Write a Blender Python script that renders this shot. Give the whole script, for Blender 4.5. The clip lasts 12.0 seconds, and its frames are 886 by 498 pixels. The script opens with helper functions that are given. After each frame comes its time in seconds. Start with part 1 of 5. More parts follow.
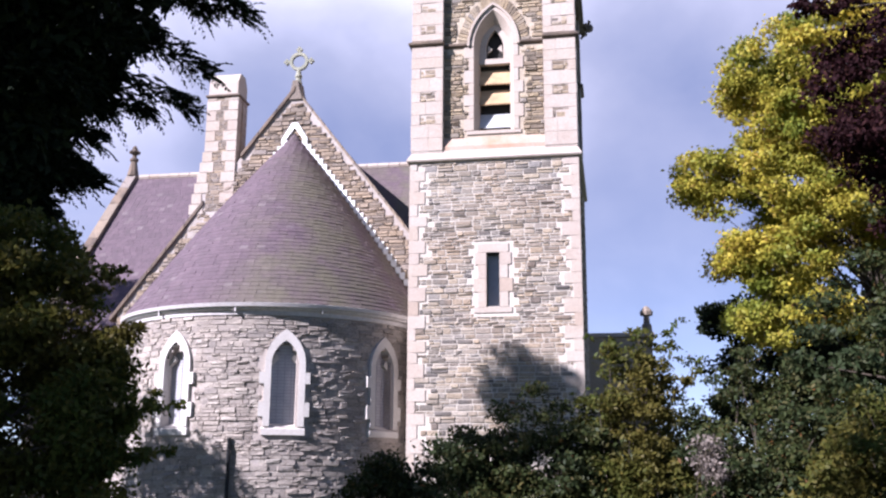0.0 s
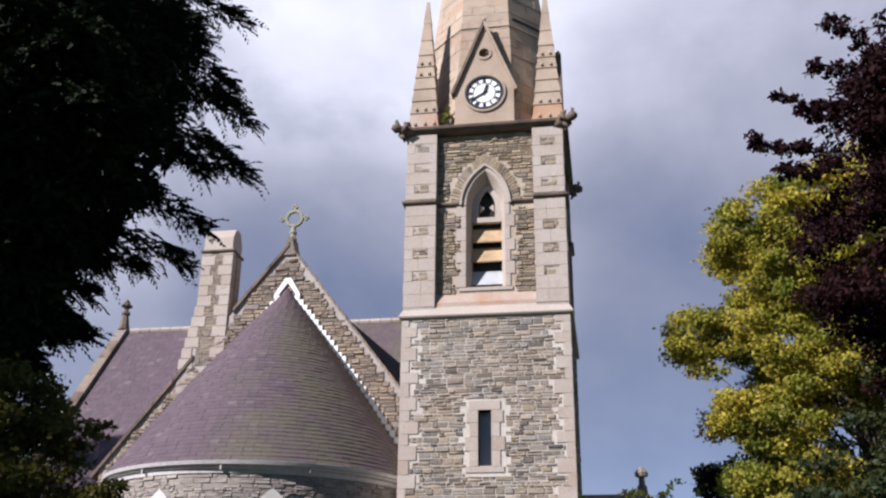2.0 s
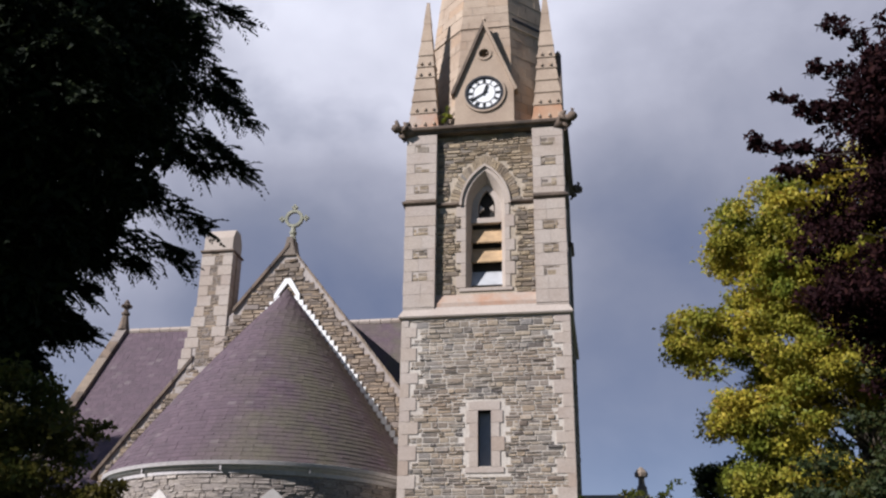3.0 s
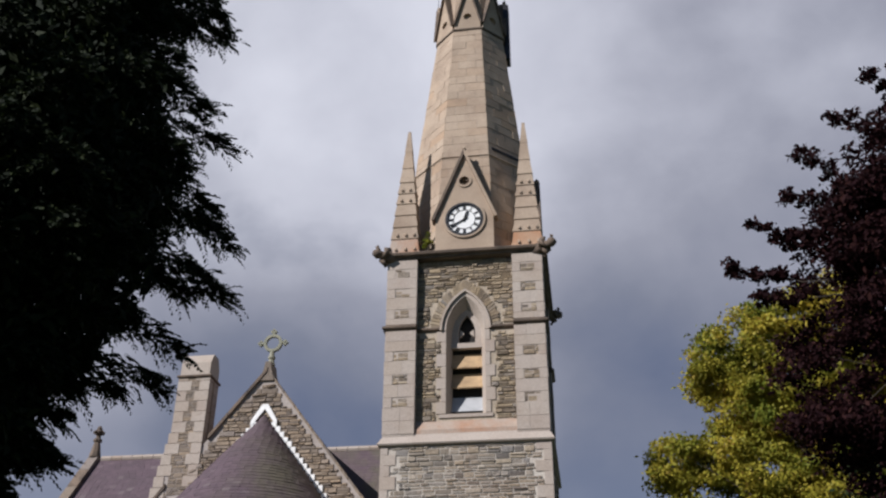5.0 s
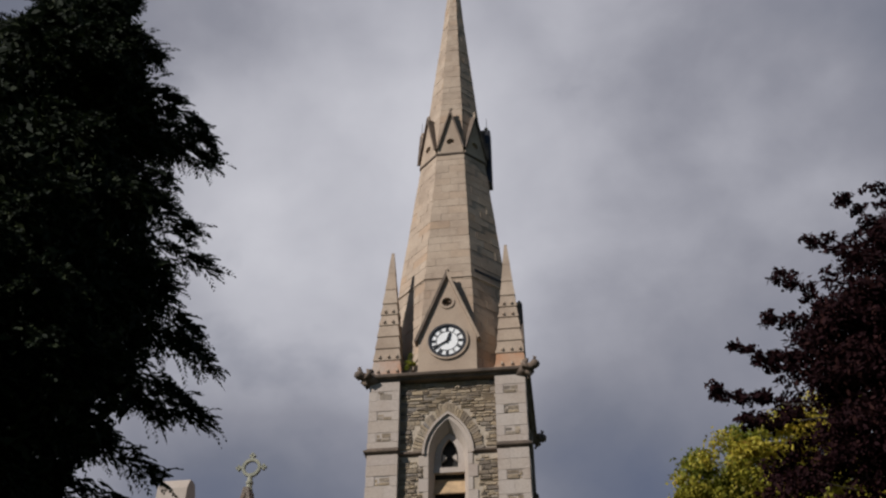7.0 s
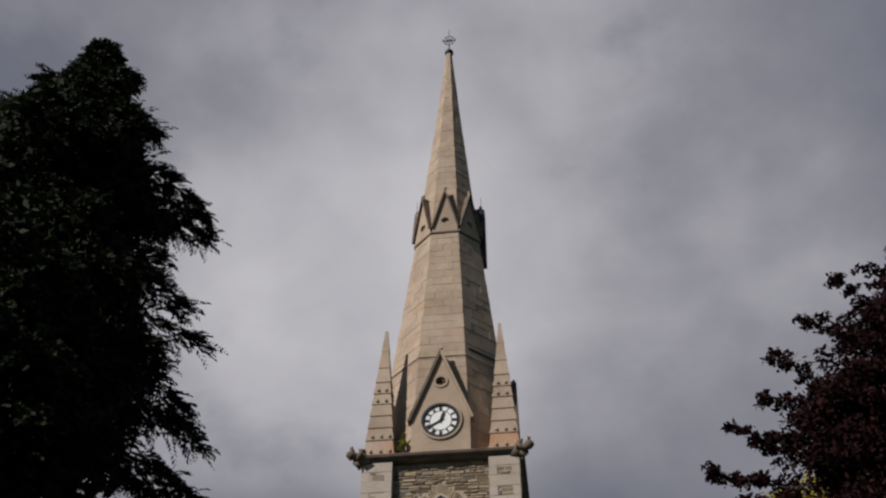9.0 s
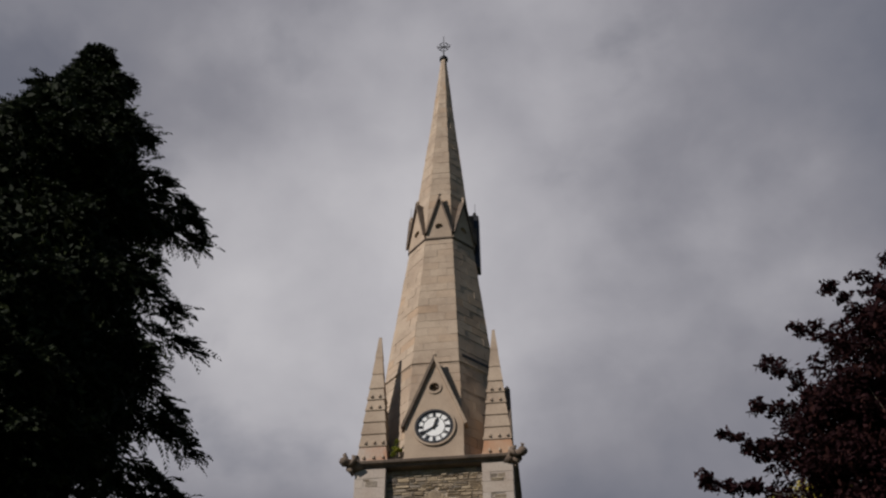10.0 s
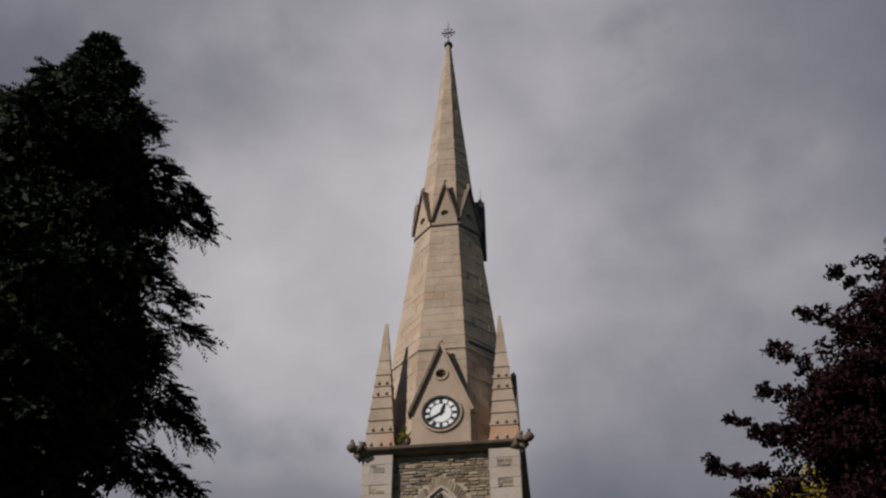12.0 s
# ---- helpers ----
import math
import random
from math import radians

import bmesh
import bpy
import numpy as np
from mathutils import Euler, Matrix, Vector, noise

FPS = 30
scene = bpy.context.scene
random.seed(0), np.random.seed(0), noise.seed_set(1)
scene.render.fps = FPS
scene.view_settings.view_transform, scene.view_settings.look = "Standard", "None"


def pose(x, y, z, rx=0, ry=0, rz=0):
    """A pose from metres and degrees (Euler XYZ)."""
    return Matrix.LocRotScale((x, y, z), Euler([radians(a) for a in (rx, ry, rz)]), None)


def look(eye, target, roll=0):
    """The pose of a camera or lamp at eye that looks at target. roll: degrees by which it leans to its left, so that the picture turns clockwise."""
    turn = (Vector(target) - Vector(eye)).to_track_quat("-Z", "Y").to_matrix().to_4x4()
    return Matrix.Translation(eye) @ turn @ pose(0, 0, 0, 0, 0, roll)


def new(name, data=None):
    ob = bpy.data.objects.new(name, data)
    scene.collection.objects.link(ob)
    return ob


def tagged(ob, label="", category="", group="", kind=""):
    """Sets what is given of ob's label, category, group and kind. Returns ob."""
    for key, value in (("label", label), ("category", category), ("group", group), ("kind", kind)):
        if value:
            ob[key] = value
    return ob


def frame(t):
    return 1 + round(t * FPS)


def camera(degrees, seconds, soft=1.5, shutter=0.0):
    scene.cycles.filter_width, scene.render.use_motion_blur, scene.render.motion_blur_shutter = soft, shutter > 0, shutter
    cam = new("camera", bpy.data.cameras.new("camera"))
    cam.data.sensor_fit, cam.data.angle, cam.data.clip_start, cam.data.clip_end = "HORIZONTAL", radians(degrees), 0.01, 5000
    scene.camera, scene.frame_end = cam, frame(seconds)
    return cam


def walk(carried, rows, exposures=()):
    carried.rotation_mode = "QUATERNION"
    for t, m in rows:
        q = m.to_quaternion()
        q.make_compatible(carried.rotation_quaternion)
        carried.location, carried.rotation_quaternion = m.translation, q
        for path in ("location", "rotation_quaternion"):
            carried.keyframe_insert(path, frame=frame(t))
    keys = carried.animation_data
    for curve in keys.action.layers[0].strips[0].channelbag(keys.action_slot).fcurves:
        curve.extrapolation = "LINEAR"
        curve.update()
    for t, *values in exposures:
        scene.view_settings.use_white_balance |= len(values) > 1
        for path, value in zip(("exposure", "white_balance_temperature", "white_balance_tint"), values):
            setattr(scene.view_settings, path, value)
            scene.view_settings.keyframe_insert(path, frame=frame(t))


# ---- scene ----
EXPOSURES = [(0.0, 1.46, 5530, 27), (1.0, 1.08, 5620, 22), (2.0, 0.72, 5750, 18), (2.7, 0.55, 5800, 17), (4.5, 0.26, 5850, 15), (7.0, -0.13, 6100, 14), (9.0, -0.28, 6300, 14), (12.0, -0.33, 6350, 15)]
cam = camera(48.88, 12.0, soft=2.3)
EYE, TURN = 1.6, 10.0
# seconds, yaw, pitch, lean
ROWS = [
    (0.0, -0.000, 13.052, 0.348),
    (0.5, 0.081, 16.461, 0.356),
    (1.0, 0.052, 19.660, 0.791),
    (1.5, -0.466, 21.753, 0.754),
    (2.0, -0.415, 22.216, 0.689),
    (2.5, -0.377, 21.971, 0.704),
    (2.7, -0.390, 22.010, 0.736),
    (4.3, -1.025, 26.344, 0.280),
    (4.5, -1.192, 27.479, 0.318),
    (5.0, -1.631, 29.578, 0.387),
    (5.5, -2.030, 31.289, 0.226),
    (6.0, -2.208, 33.266, -0.132),
    (6.5, -2.477, 34.774, -0.330),
    (7.0, -2.811, 36.699, -0.099),
    (7.2, -2.818, 37.444, 0.145),
    (9.0, -3.257, 41.292, -0.054),
    (9.5, -3.538, 41.696, 0.069),
    (10.0, -3.730, 41.652, -0.190),
    (10.5, -3.696, 41.654, -0.348),
    (11.0, -3.578, 41.391, -0.616),
    (11.5, -3.489, 41.054, -0.582),
    (12.0, -3.276, 40.863, -0.219),
]


def turned(yaw, pitch, lean):
    return pose(0, 0, EYE, 0, 0, TURN + yaw) @ pose(0, 0, 0, 90 + pitch) @ pose(0, 0, 0, 0, 0, lean)


walk(cam, [(t, turned(yaw, pitch, lean)) for t, yaw, pitch, lean in ROWS],
     exposures=EXPOSURES)

# ---- world and sun ----
SUN_AZ, SUN_EL = radians(46), radians(34)
TO_SUN = Vector((-math.sin(SUN_AZ) * math.cos(SUN_EL), -math.cos(SUN_AZ) * math.cos(SUN_EL), math.sin(SUN_EL)))
world = bpy.data.worlds.new("sky")
scene.world = world
world.use_nodes = True
wn, wl = world.node_tree.nodes, world.node_tree.links
bg = wn["Background"]
bg.inputs[1].default_value = 0.05
sky = wn.new("ShaderNodeTexSky")
sky.sky_type, sky.sun_disc = "NISHITA", False
sky.sun_elevation, sky.sun_rotation = SUN_EL, math.atan2(TO_SUN.x, TO_SUN.y)
sky.air_density, sky.dust_density, sky.altitude = 0.8, 0.05, 1200
tc = wn.new("ShaderNodeTexCoord")
mp = wn.new("ShaderNodeMapping")
mp.inputs["Scale"].default_value = (1.0, 1.0, 1.25)
mp.inputs["Location"].default_value = (0.35, 0.1, 0.2)
wl.new(tc.outputs["Generated"], mp.inputs[0])


def world_noise(scale, detail, rough, distort=0.0):
    n = wn.new("ShaderNodeTexNoise")
    n.inputs["Scale"].default_value, n.inputs["Detail"].default_value = scale, detail
    n.inputs["Roughness"].default_value, n.inputs["Distortion"].default_value = rough, distort
    wl.new(mp.outputs[0], n.inputs["Vector"])
    return n.outputs["Fac"]


def world_ramp(fac, stops):
    r = wn.new("ShaderNodeValToRGB")
    r.color_ramp.elements[0].position, r.color_ramp.elements[0].color = stops[0][0], (*stops[0][1], 1)
    r.color_ramp.elements[1].position, r.color_ramp.elements[1].color = stops[-1][0], (*stops[-1][1], 1)
    for at, col in stops[1:-1]:
        r.color_ramp.elements.new(at).color = (*col, 1)
    wl.new(fac, r.inputs[0])
    return r.outputs[0]


def world_mix(fac, a, b):
    m = wn.new("ShaderNodeMix")
    m.data_type = "RGBA"
    for sock, value in ((m.inputs["Factor"], fac), (m.inputs[6], a), (m.inputs[7], b)):
        wl.new(value, sock)
    return m.outputs[2]


# broken cloud: grey bodies with bright billows, thinner towards the horizon where blue shows
sep = wn.new("ShaderNodeSeparateXYZ")
wl.new(tc.outputs["Generated"], sep.inputs[0])


def world_math(op, a, b):
    m = wn.new("ShaderNodeMath")
    m.operation = op
    for sock, value in zip(m.inputs, (a, b)):
        if isinstance(value, (int, float)):
            sock.default_value = value
        else:
            wl.new(value, sock)
    return m.outputs[0]


def billow(yaw, height, inner, outer):
    """How near the way up there is to a billow's middle, 0 to 1; angles in degrees, yaw to the left of the church's axis."""
    y, h = radians(yaw), radians(height)
    d = wn.new("ShaderNodeVectorMath")
    d.operation = "DOT_PRODUCT"
    d.inputs[1].default_value = (-math.sin(y) * math.cos(h), math.cos(y) * math.cos(h), math.sin(h))
    wl.new(tc.outputs["Generated"], d.inputs[0])
    r = wn.new("ShaderNodeMapRange")
    r.interpolation_type = "SMOOTHSTEP"
    r.inputs["From Min"].default_value, r.inputs["From Max"].default_value = math.cos(radians(outer)), math.cos(radians(inner))
    wl.new(d.outputs["Value"], r.inputs["Value"])
    return r.outputs[0]


density = world_math("ADD", world_math("MULTIPLY", world_noise(2.1, 5, 0.48, 0.2), 0.55), world_math("MULTIPLY", world_noise(7.5, 5, 0.5, 0.15), 0.36))
for yaw, height, inner, outer, amount in ((14, 36, 0, 17, 0.27), (20, 46, 0, 15, 0.10), (-2, 40, 0, 14, 0.08), (-15, 33, 0, 16, 0.10), (-20, 40, 0, 7, 0.08), (17, 21, 0, 11, -0.24), (-6, 17, 0, 14, -0.16), (12, 58, 0, 16, 0.10), (-3, 53, 0, 13, 0.14),
                                          (-4, 31, 0, 13, -0.06), (10.7, 49.7, 0, 4.5, -0.05), (21.3, 47.7, 0, 6, -0.04)):
    density = world_math("ADD", density, world_math("MULTIPLY", billow(yaw, height, inner, outer), amount))
body = world_ramp(density, [(0.16, (2.5, 2.9, 4.0)), (0.34, (4.0, 4.2, 4.9)), (0.5, (6.0, 6.0, 6.5)), (0.66, (9.2, 9.1, 9.4)), (0.85, (12.5, 12.3, 12.3))])
low = world_ramp(sep.outputs[2], [(0.03, (0.25, 0.25, 0.25)), (0.24, (0.70, 0.70, 0.70)), (0.36, (0.94, 0.94, 0.94)), (0.5, (1, 1, 1))])
gaps = world_ramp(world_noise(4.3, 5, 0.55, 0.2), [(0.30, (0.75, 0.75, 0.75)), (0.42, (1, 1, 1))])
# the cloud bank lies beyond the church; on the sun's side the sky is clear
bank = wn.new("ShaderNodeMapRange")
bank.interpolation_type = "SMOOTHSTEP"
bank.inputs["From Min"].default_value, bank.inputs["From Max"].default_value = 0.05, 0.45
wl.new(sep.outputs[1], bank.inputs["Value"])
wl.new(world_mix(world_math("MULTIPLY", world_math("MULTIPLY", low, gaps), bank.outputs[0]), sky.outputs[0], body), bg.inputs[0])

lamp = bpy.data.lights.new("sun", "SUN")
lamp.energy, lamp.angle, lamp.color = 5.0, radians(0.6), (1.0, 0.93, 0.82)
sun = new("sun", lamp)
sun.matrix_world = look(Vector((0, 0, 60)) + TO_SUN * 50, (0, 0, 60))


# ---- materials ----
def nodes_of(name, rough=0.8, metal=0.0):
    m = bpy.data.materials.new(name)
    m.use_nodes = True
    p = m.node_tree.nodes["Principled BSDF"]
    p.inputs["Roughness"].default_value, p.inputs["Metallic"].default_value = rough, metal
    return m, m.node_tree.nodes, m.node_tree.links, p


def ramp(n, l, fac, stops):
    r = n.new("ShaderNodeValToRGB")
    e = r.color_ramp.elements
    e[0].position, e[0].color = stops[0][0], (*stops[0][1], 1)
    e[1].position, e[1].color = stops[-1][0], (*stops[-1][1], 1)
    for at, col in stops[1:-1]:
        e.new(at).color = (*col, 1)
    l.new(fac, r.inputs[0])
    return r.outputs[0]


def noise_of(n, l, scale, detail=4, rough=0.55, stretch=None):
    geo = n.new("ShaderNodeNewGeometry")
    out = geo.outputs["Position"]
    if stretch:
        mp = n.new("ShaderNodeMapping")
        mp.inputs["Scale"].default_value = stretch
        l.new(out, mp.inputs[0])
        out = mp.outputs[0]
    t = n.new("ShaderNodeTexNoise")
    t.inputs["Scale"].default_value, t.inputs["Detail"].default_value, t.inputs["Roughness"].default_value = scale, detail, rough
    l.new(out, t.inputs["Vector"])
    return t.outputs["Fac"]


def mixed(n, l, fac, a, b, mode="MIX"):
    m = n.new("ShaderNodeMix")
    m.data_type, m.blend_type = "RGBA", mode
    for sock, value in ((m.inputs["Factor"], fac), (m.inputs[6], a), (m.inputs[7], b)):
        if isinstance(value, (int, float)):
            sock.default_value = value
        elif isinstance(value, tuple):
            sock.default_value = (*value, 1)
        else:
            l.new(value, sock)
    return m.outputs[2]


def each_piece(n, l):
    """A random value for every piece, whether it is an object or an island of a mesh."""
    info, geo = n.new("ShaderNodeObjectInfo"), n.new("ShaderNodeNewGeometry")
    add = n.new("ShaderNodeMath")
    l.new(info.outputs["Random"], add.inputs[0])
    l.new(geo.outputs["Random Per Island"], add.inputs[1])
    fr = n.new("ShaderNodeMath")
    fr.operation = "FRACT"
    l.new(add.outputs[0], fr.inputs[0])
    return fr.outputs[0]


def bumped(n, l, p, fac, strength, distance):
    b = n.new("ShaderNodeBump")
    b.inputs["Strength"].default_value, b.inputs["Distance"].default_value = strength, distance
    l.new(fac, b.inputs["Height"])
    l.new(b.outputs[0], p.inputs["Normal"])


def stone_material(name, stops, stain, stain_amount=0.5, grain=0.35, rough=0.88, scale=0.9, bump=0.6):
    m, n, l, p = nodes_of(name, rough)
    base = ramp(n, l, each_piece(n, l), stops)
    big = ramp(n, l, noise_of(n, l, scale, 5, 0.6), [(0.42, (0, 0, 0)), (0.68, (stain_amount,) * 3)])
    col = mixed(n, l, big, base, stain)
    fine = noise_of(n, l, 26, 6, 0.65)
    col = mixed(n, l, grain, col, ramp(n, l, fine, [(0.3, (0.12, 0.12, 0.12)), (0.7, (0.9, 0.9, 0.9))]), "OVERLAY")
    l.new(col, p.inputs["Base Color"])
    bumped(n, l, p, fine, bump, 0.02)
    return m


def plain_material(name, colour, rough=0.7, metal=0.0, vary=0.25, scale=8.0, bump=0.2):
    m, n, l, p = nodes_of(name, rough, metal)
    fac = noise_of(n, l, scale, 5, 0.6)
    dark = tuple(c * (1 - vary) for c in colour)
    light = tuple(min(1, c * (1 + vary)) for c in colour)
    l.new(ramp(n, l, fac, [(0.3, dark), (0.7, light)]), p.inputs["Base Color"])
    if bump:
        bumped(n, l, p, fac, bump, 0.01)
    return m


RUBBLE = stone_material("rubble_stone", [(0.0, (0.095, 0.085, 0.078)), (0.2, (0.175, 0.152, 0.125)), (0.42, (0.275, 0.222, 0.16)), (0.6, (0.20, 0.184, 0.168)),
                                          (0.78, (0.325, 0.265, 0.19)), (0.9, (0.25, 0.222, 0.19)), (1.0, (0.40, 0.345, 0.275))], (0.30, 0.205, 0.125), 0.45, 0.55, 0.9, 0.7, 1.0)
BELFRY_RUBBLE = stone_material("belfry_stone", [(0.0, (0.11, 0.092, 0.075)), (0.25, (0.21, 0.168, 0.12)), (0.5, (0.30, 0.235, 0.15)), (0.7, (0.19, 0.17, 0.15)),
                                                (0.85, (0.34, 0.27, 0.18)), (1.0, (0.38, 0.315, 0.23))], (0.24, 0.17, 0.095), 0.45, 0.55, 0.9, 0.9, 1.0)
TAN_MORTAR = stone_material("tan_mortar", [(0, (0.40, 0.335, 0.255)), (1, (0.40, 0.335, 0.255))], (0.25, 0.20, 0.145), 0.6, 0.4)
APSE_RUBBLE = stone_material("apse_stone", [(0.0, (0.21, 0.186, 0.168)), (0.4, (0.30, 0.262, 0.232)), (0.8, (0.335, 0.292, 0.25)), (1.0, (0.39, 0.35, 0.31))], (0.22, 0.18, 0.15), 0.45, 0.5, 0.9, 0.9, 1.0)
GABLE_RUBBLE = stone_material("gable_stone", [(0.0, (0.17, 0.14, 0.115)), (0.4, (0.255, 0.20, 0.145)), (0.75, (0.29, 0.22, 0.15)), (1.0, (0.22, 0.185, 0.16))], (0.13, 0.105, 0.085), 0.5, 0.5, 0.9, 0.8, 1.0)
MORTAR = stone_material("mortar", [(0, (0.50, 0.455, 0.395)), (1, (0.50, 0.455, 0.395))], (0.36, 0.31, 0.26), 0.6, 0.4)
DARK_MORTAR = stone_material("weathered_mortar", [(0, (0.38, 0.335, 0.305)), (1, (0.38, 0.335, 0.305))], (0.26, 0.22, 0.19), 0.6, 0.4)
ASHLAR = stone_material("ashlar_sandstone", [(0.0, (0.365, 0.305, 0.26)), (0.5, (0.41, 0.355, 0.305)), (0.9, (0.385, 0.325, 0.27)), (1.0, (0.34, 0.27, 0.215))],
                        (0.30, 0.225, 0.17), 0.45, 0.22, 0.85, 0.8, 0.35)
SPIRE = stone_material("spire_sandstone", [(0.0, (0.345, 0.27, 0.20)), (0.45, (0.405, 0.32, 0.24)), (0.9, (0.38, 0.29, 0.21)), (1.0, (0.375, 0.265, 0.175))],
                       (0.24, 0.175, 0.125), 0.6, 0.25, 0.88, 0.9, 0.45)
# dark stone for weathered parts and for shadow painted along the left gable coping
DARK_STONE = stone_material("weathered_and_shadow_stone", [(0, (0.13, 0.095, 0.07)), (1, (0.19, 0.14, 0.10))], (0.05, 0.04, 0.034), 0.8, 0.4, 0.9, 2.2)
STAINED = stone_material("rust_stained_ashlar", [(0.0, (0.37, 0.29, 0.23)), (0.5, (0.40, 0.335, 0.28)), (1.0, (0.38, 0.24, 0.15))], (0.36, 0.16, 0.07), 0.75, 0.18, 0.85, 1.1, 0.3)
WHITE_STONE = stone_material("pale_dressed_stone", [(0, (0.52, 0.49, 0.46)), (1, (0.62, 0.58, 0.54))], (0.42, 0.37, 0.32), 0.35, 0.2, 0.8, 1.4, 0.3)
LICHEN_STONE = stone_material("lichened_stone", [(0, (0.25, 0.25, 0.19)), (1, (0.30, 0.29, 0.22))], (0.13, 0.14, 0.10), 0.6, 0.4)


def slate_material():
    """Purple slates with an olive bloom of lichen that has spread from the damp side next to the tower."""
    m, n, l, p = nodes_of("purple_slate", 0.8)
    base = ramp(n, l, each_piece(n, l), [(0.0, (0.080, 0.054, 0.066)), (0.5, (0.093, 0.062, 0.077)), (0.93, (0.104, 0.070, 0.085)), (1.0, (0.135, 0.105, 0.112))])
    geo, sep = n.new("ShaderNodeNewGeometry"), n.new("ShaderNodeSeparateXYZ")
    l.new(geo.outputs["Position"], sep.inputs[0])
    grow = n.new("ShaderNodeMapRange")
    grow.interpolation_type = "SMOOTHSTEP"
    grow.inputs["From Min"].default_value, grow.inputs["From Max"].default_value = -11.2, -8.6
    l.new(sep.outputs[0], grow.inputs["Value"])
    patches = ramp(n, l, noise_of(n, l, 0.7, 6, 0.62), [(0.36, (0, 0, 0)), (0.62, (1, 1, 1))])
    amount = mixed(n, l, 1.0, patches, grow.outputs[0], "MULTIPLY")
    col = mixed(n, l, mixed(n, l, 1.0, amount, (0.8, 0.8, 0.8), "MULTIPLY"), base, (0.108, 0.099, 0.060))
    old = ramp(n, l, noise_of(n, l, 1.6, 6, 0.7), [(0.5, (0, 0, 0)), (0.75, (0.5, 0.5, 0.5))])
    col = mixed(n, l, old, col, (0.060, 0.048, 0.050))
    fine = noise_of(n, l, 22, 6, 0.65)
    col = mixed(n, l, 0.35, col, ramp(n, l, fine, [(0.3, (0.15, 0.15, 0.15)), (0.7, (0.85, 0.85, 0.85))]), "OVERLAY")
    l.new(col, p.inputs["Base Color"])
    bumped(n, l, p, fine, 0.6, 0.02)
    return m


SLATE = slate_material()
FLASHING = plain_material("white_flashing", (0.78, 0.78, 0.76), 0.6, 0, 0.12, 6, 0.3)
GUTTER = plain_material("grey_gutter_paint", (0.50, 0.47, 0.46), 0.4, 0.0, 0.15)
IRON = plain_material("black_iron", (0.02, 0.02, 0.022), 0.5, 0.6, 0.3)
BLACK = plain_material("black_paint", (0.015, 0.015, 0.017), 0.4, 0, 0.2)
DIAL = plain_material("white_opal_dial", (0.80, 0.80, 0.78), 0.35, 0, 0.04, 3, 0)
GOLD = plain_material("weathered_gilding", (0.35, 0.24, 0.08), 0.5, 0.5, 0.3)
# near-black colour that stands in for the shade inside openings
DARK_BACKING = plain_material("painted_dark_interior", (0.02, 0.018, 0.016), 0.95, 0, 0.2)
LOUVRE = plain_material("weathered_timber_louvre", (0.40, 0.275, 0.15), 0.75, 0, 0.25, 3)
LOUVRE_PALE = plain_material("pale_lead_louvre", (0.40, 0.41, 0.42), 0.6, 0, 0.15, 3)
LEAD = plain_material("grey_lead", (0.22, 0.22, 0.24), 0.5, 0.0, 0.2)
BARK = plain_material("bark", (0.07, 0.055, 0.04), 0.95, 0, 0.4, 14, 0.8)


def glass_material():
    m, n, l, p = nodes_of("leaded_glass", 0.25)
    l.new(ramp(n, l, noise_of(n, l, 5, 3), [(0.3, (0.36, 0.355, 0.385)), (0.7, (0.44, 0.43, 0.46))]), p.inputs["Base Color"])
    bumped(n, l, p, noise_of(n, l, 18, 2), 0.2, 0.01)
    return m


GLASS = glass_material()


def leaf_material(name, stops, patch=None, patch_amount=0.5, patch_scale=0.9, through_light=0.3, rough=0.5):
    m, n, l, p = nodes_of(name, rough)
    geo = n.new("ShaderNodeNewGeometry")
    col = ramp(n, l, geo.outputs["Random Per Island"], stops)
    if patch:
        fac = ramp(n, l, noise_of(n, l, patch_scale, 3), [(0.42, (0, 0, 0)), (0.62, (patch_amount,) * 3)])
        col = mixed(n, l, fac, col, patch)
    l.new(col, p.inputs["Base Color"])
    p.inputs["Specular IOR Level"].default_value = 0.12
    t = n.new("ShaderNodeBsdfTranslucent")
    l.new(col, t.inputs[0])
    mix = n.new("ShaderNodeMixShader")
    mix.inputs[0].default_value = through_light
    l.new(p.outputs[0], mix.inputs[1])
    l.new(t.outputs[0], mix.inputs[2])
    l.new(mix.outputs[0], n["Material Output"].inputs[0])
    return m


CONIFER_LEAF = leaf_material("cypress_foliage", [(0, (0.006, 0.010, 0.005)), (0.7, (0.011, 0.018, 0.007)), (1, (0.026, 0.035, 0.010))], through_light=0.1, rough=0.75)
YELLOW_LEAF = leaf_material("yellowing_leaves", [(0, (0.40, 0.34, 0.04)), (0.5, (0.48, 0.38, 0.05)), (0.85, (0.29, 0.29, 0.035)), (1, (0.42, 0.26, 0.06))], (0.11, 0.155, 0.022), 0.85, 0.75, 0.35)
COPPER_LEAF = leaf_material("copper_beech_leaves", [(0, (0.011, 0.003, 0.004)), (0.6, (0.018, 0.005, 0.007)), (1, (0.034, 0.012, 0.010))], through_light=0.2, rough=0.8)
GREEN_LEAF = leaf_material("dull_green_leaves", [(0, (0.045, 0.065, 0.014)), (0.6, (0.07, 0.09, 0.018)), (1, (0.12, 0.11, 0.025))], (0.12, 0.08, 0.02), 0.5, 0.8, 0.4)
SHRUB_LEAF = leaf_material("shrub_leaves", [(0, (0.026, 0.036, 0.012)), (0.6, (0.045, 0.056, 0.017)), (0.985, (0.085, 0.075, 0.026)), (1, (0.22, 0.08, 0.03))], (0.025, 0.04, 0.02), 0.6, 0.9)
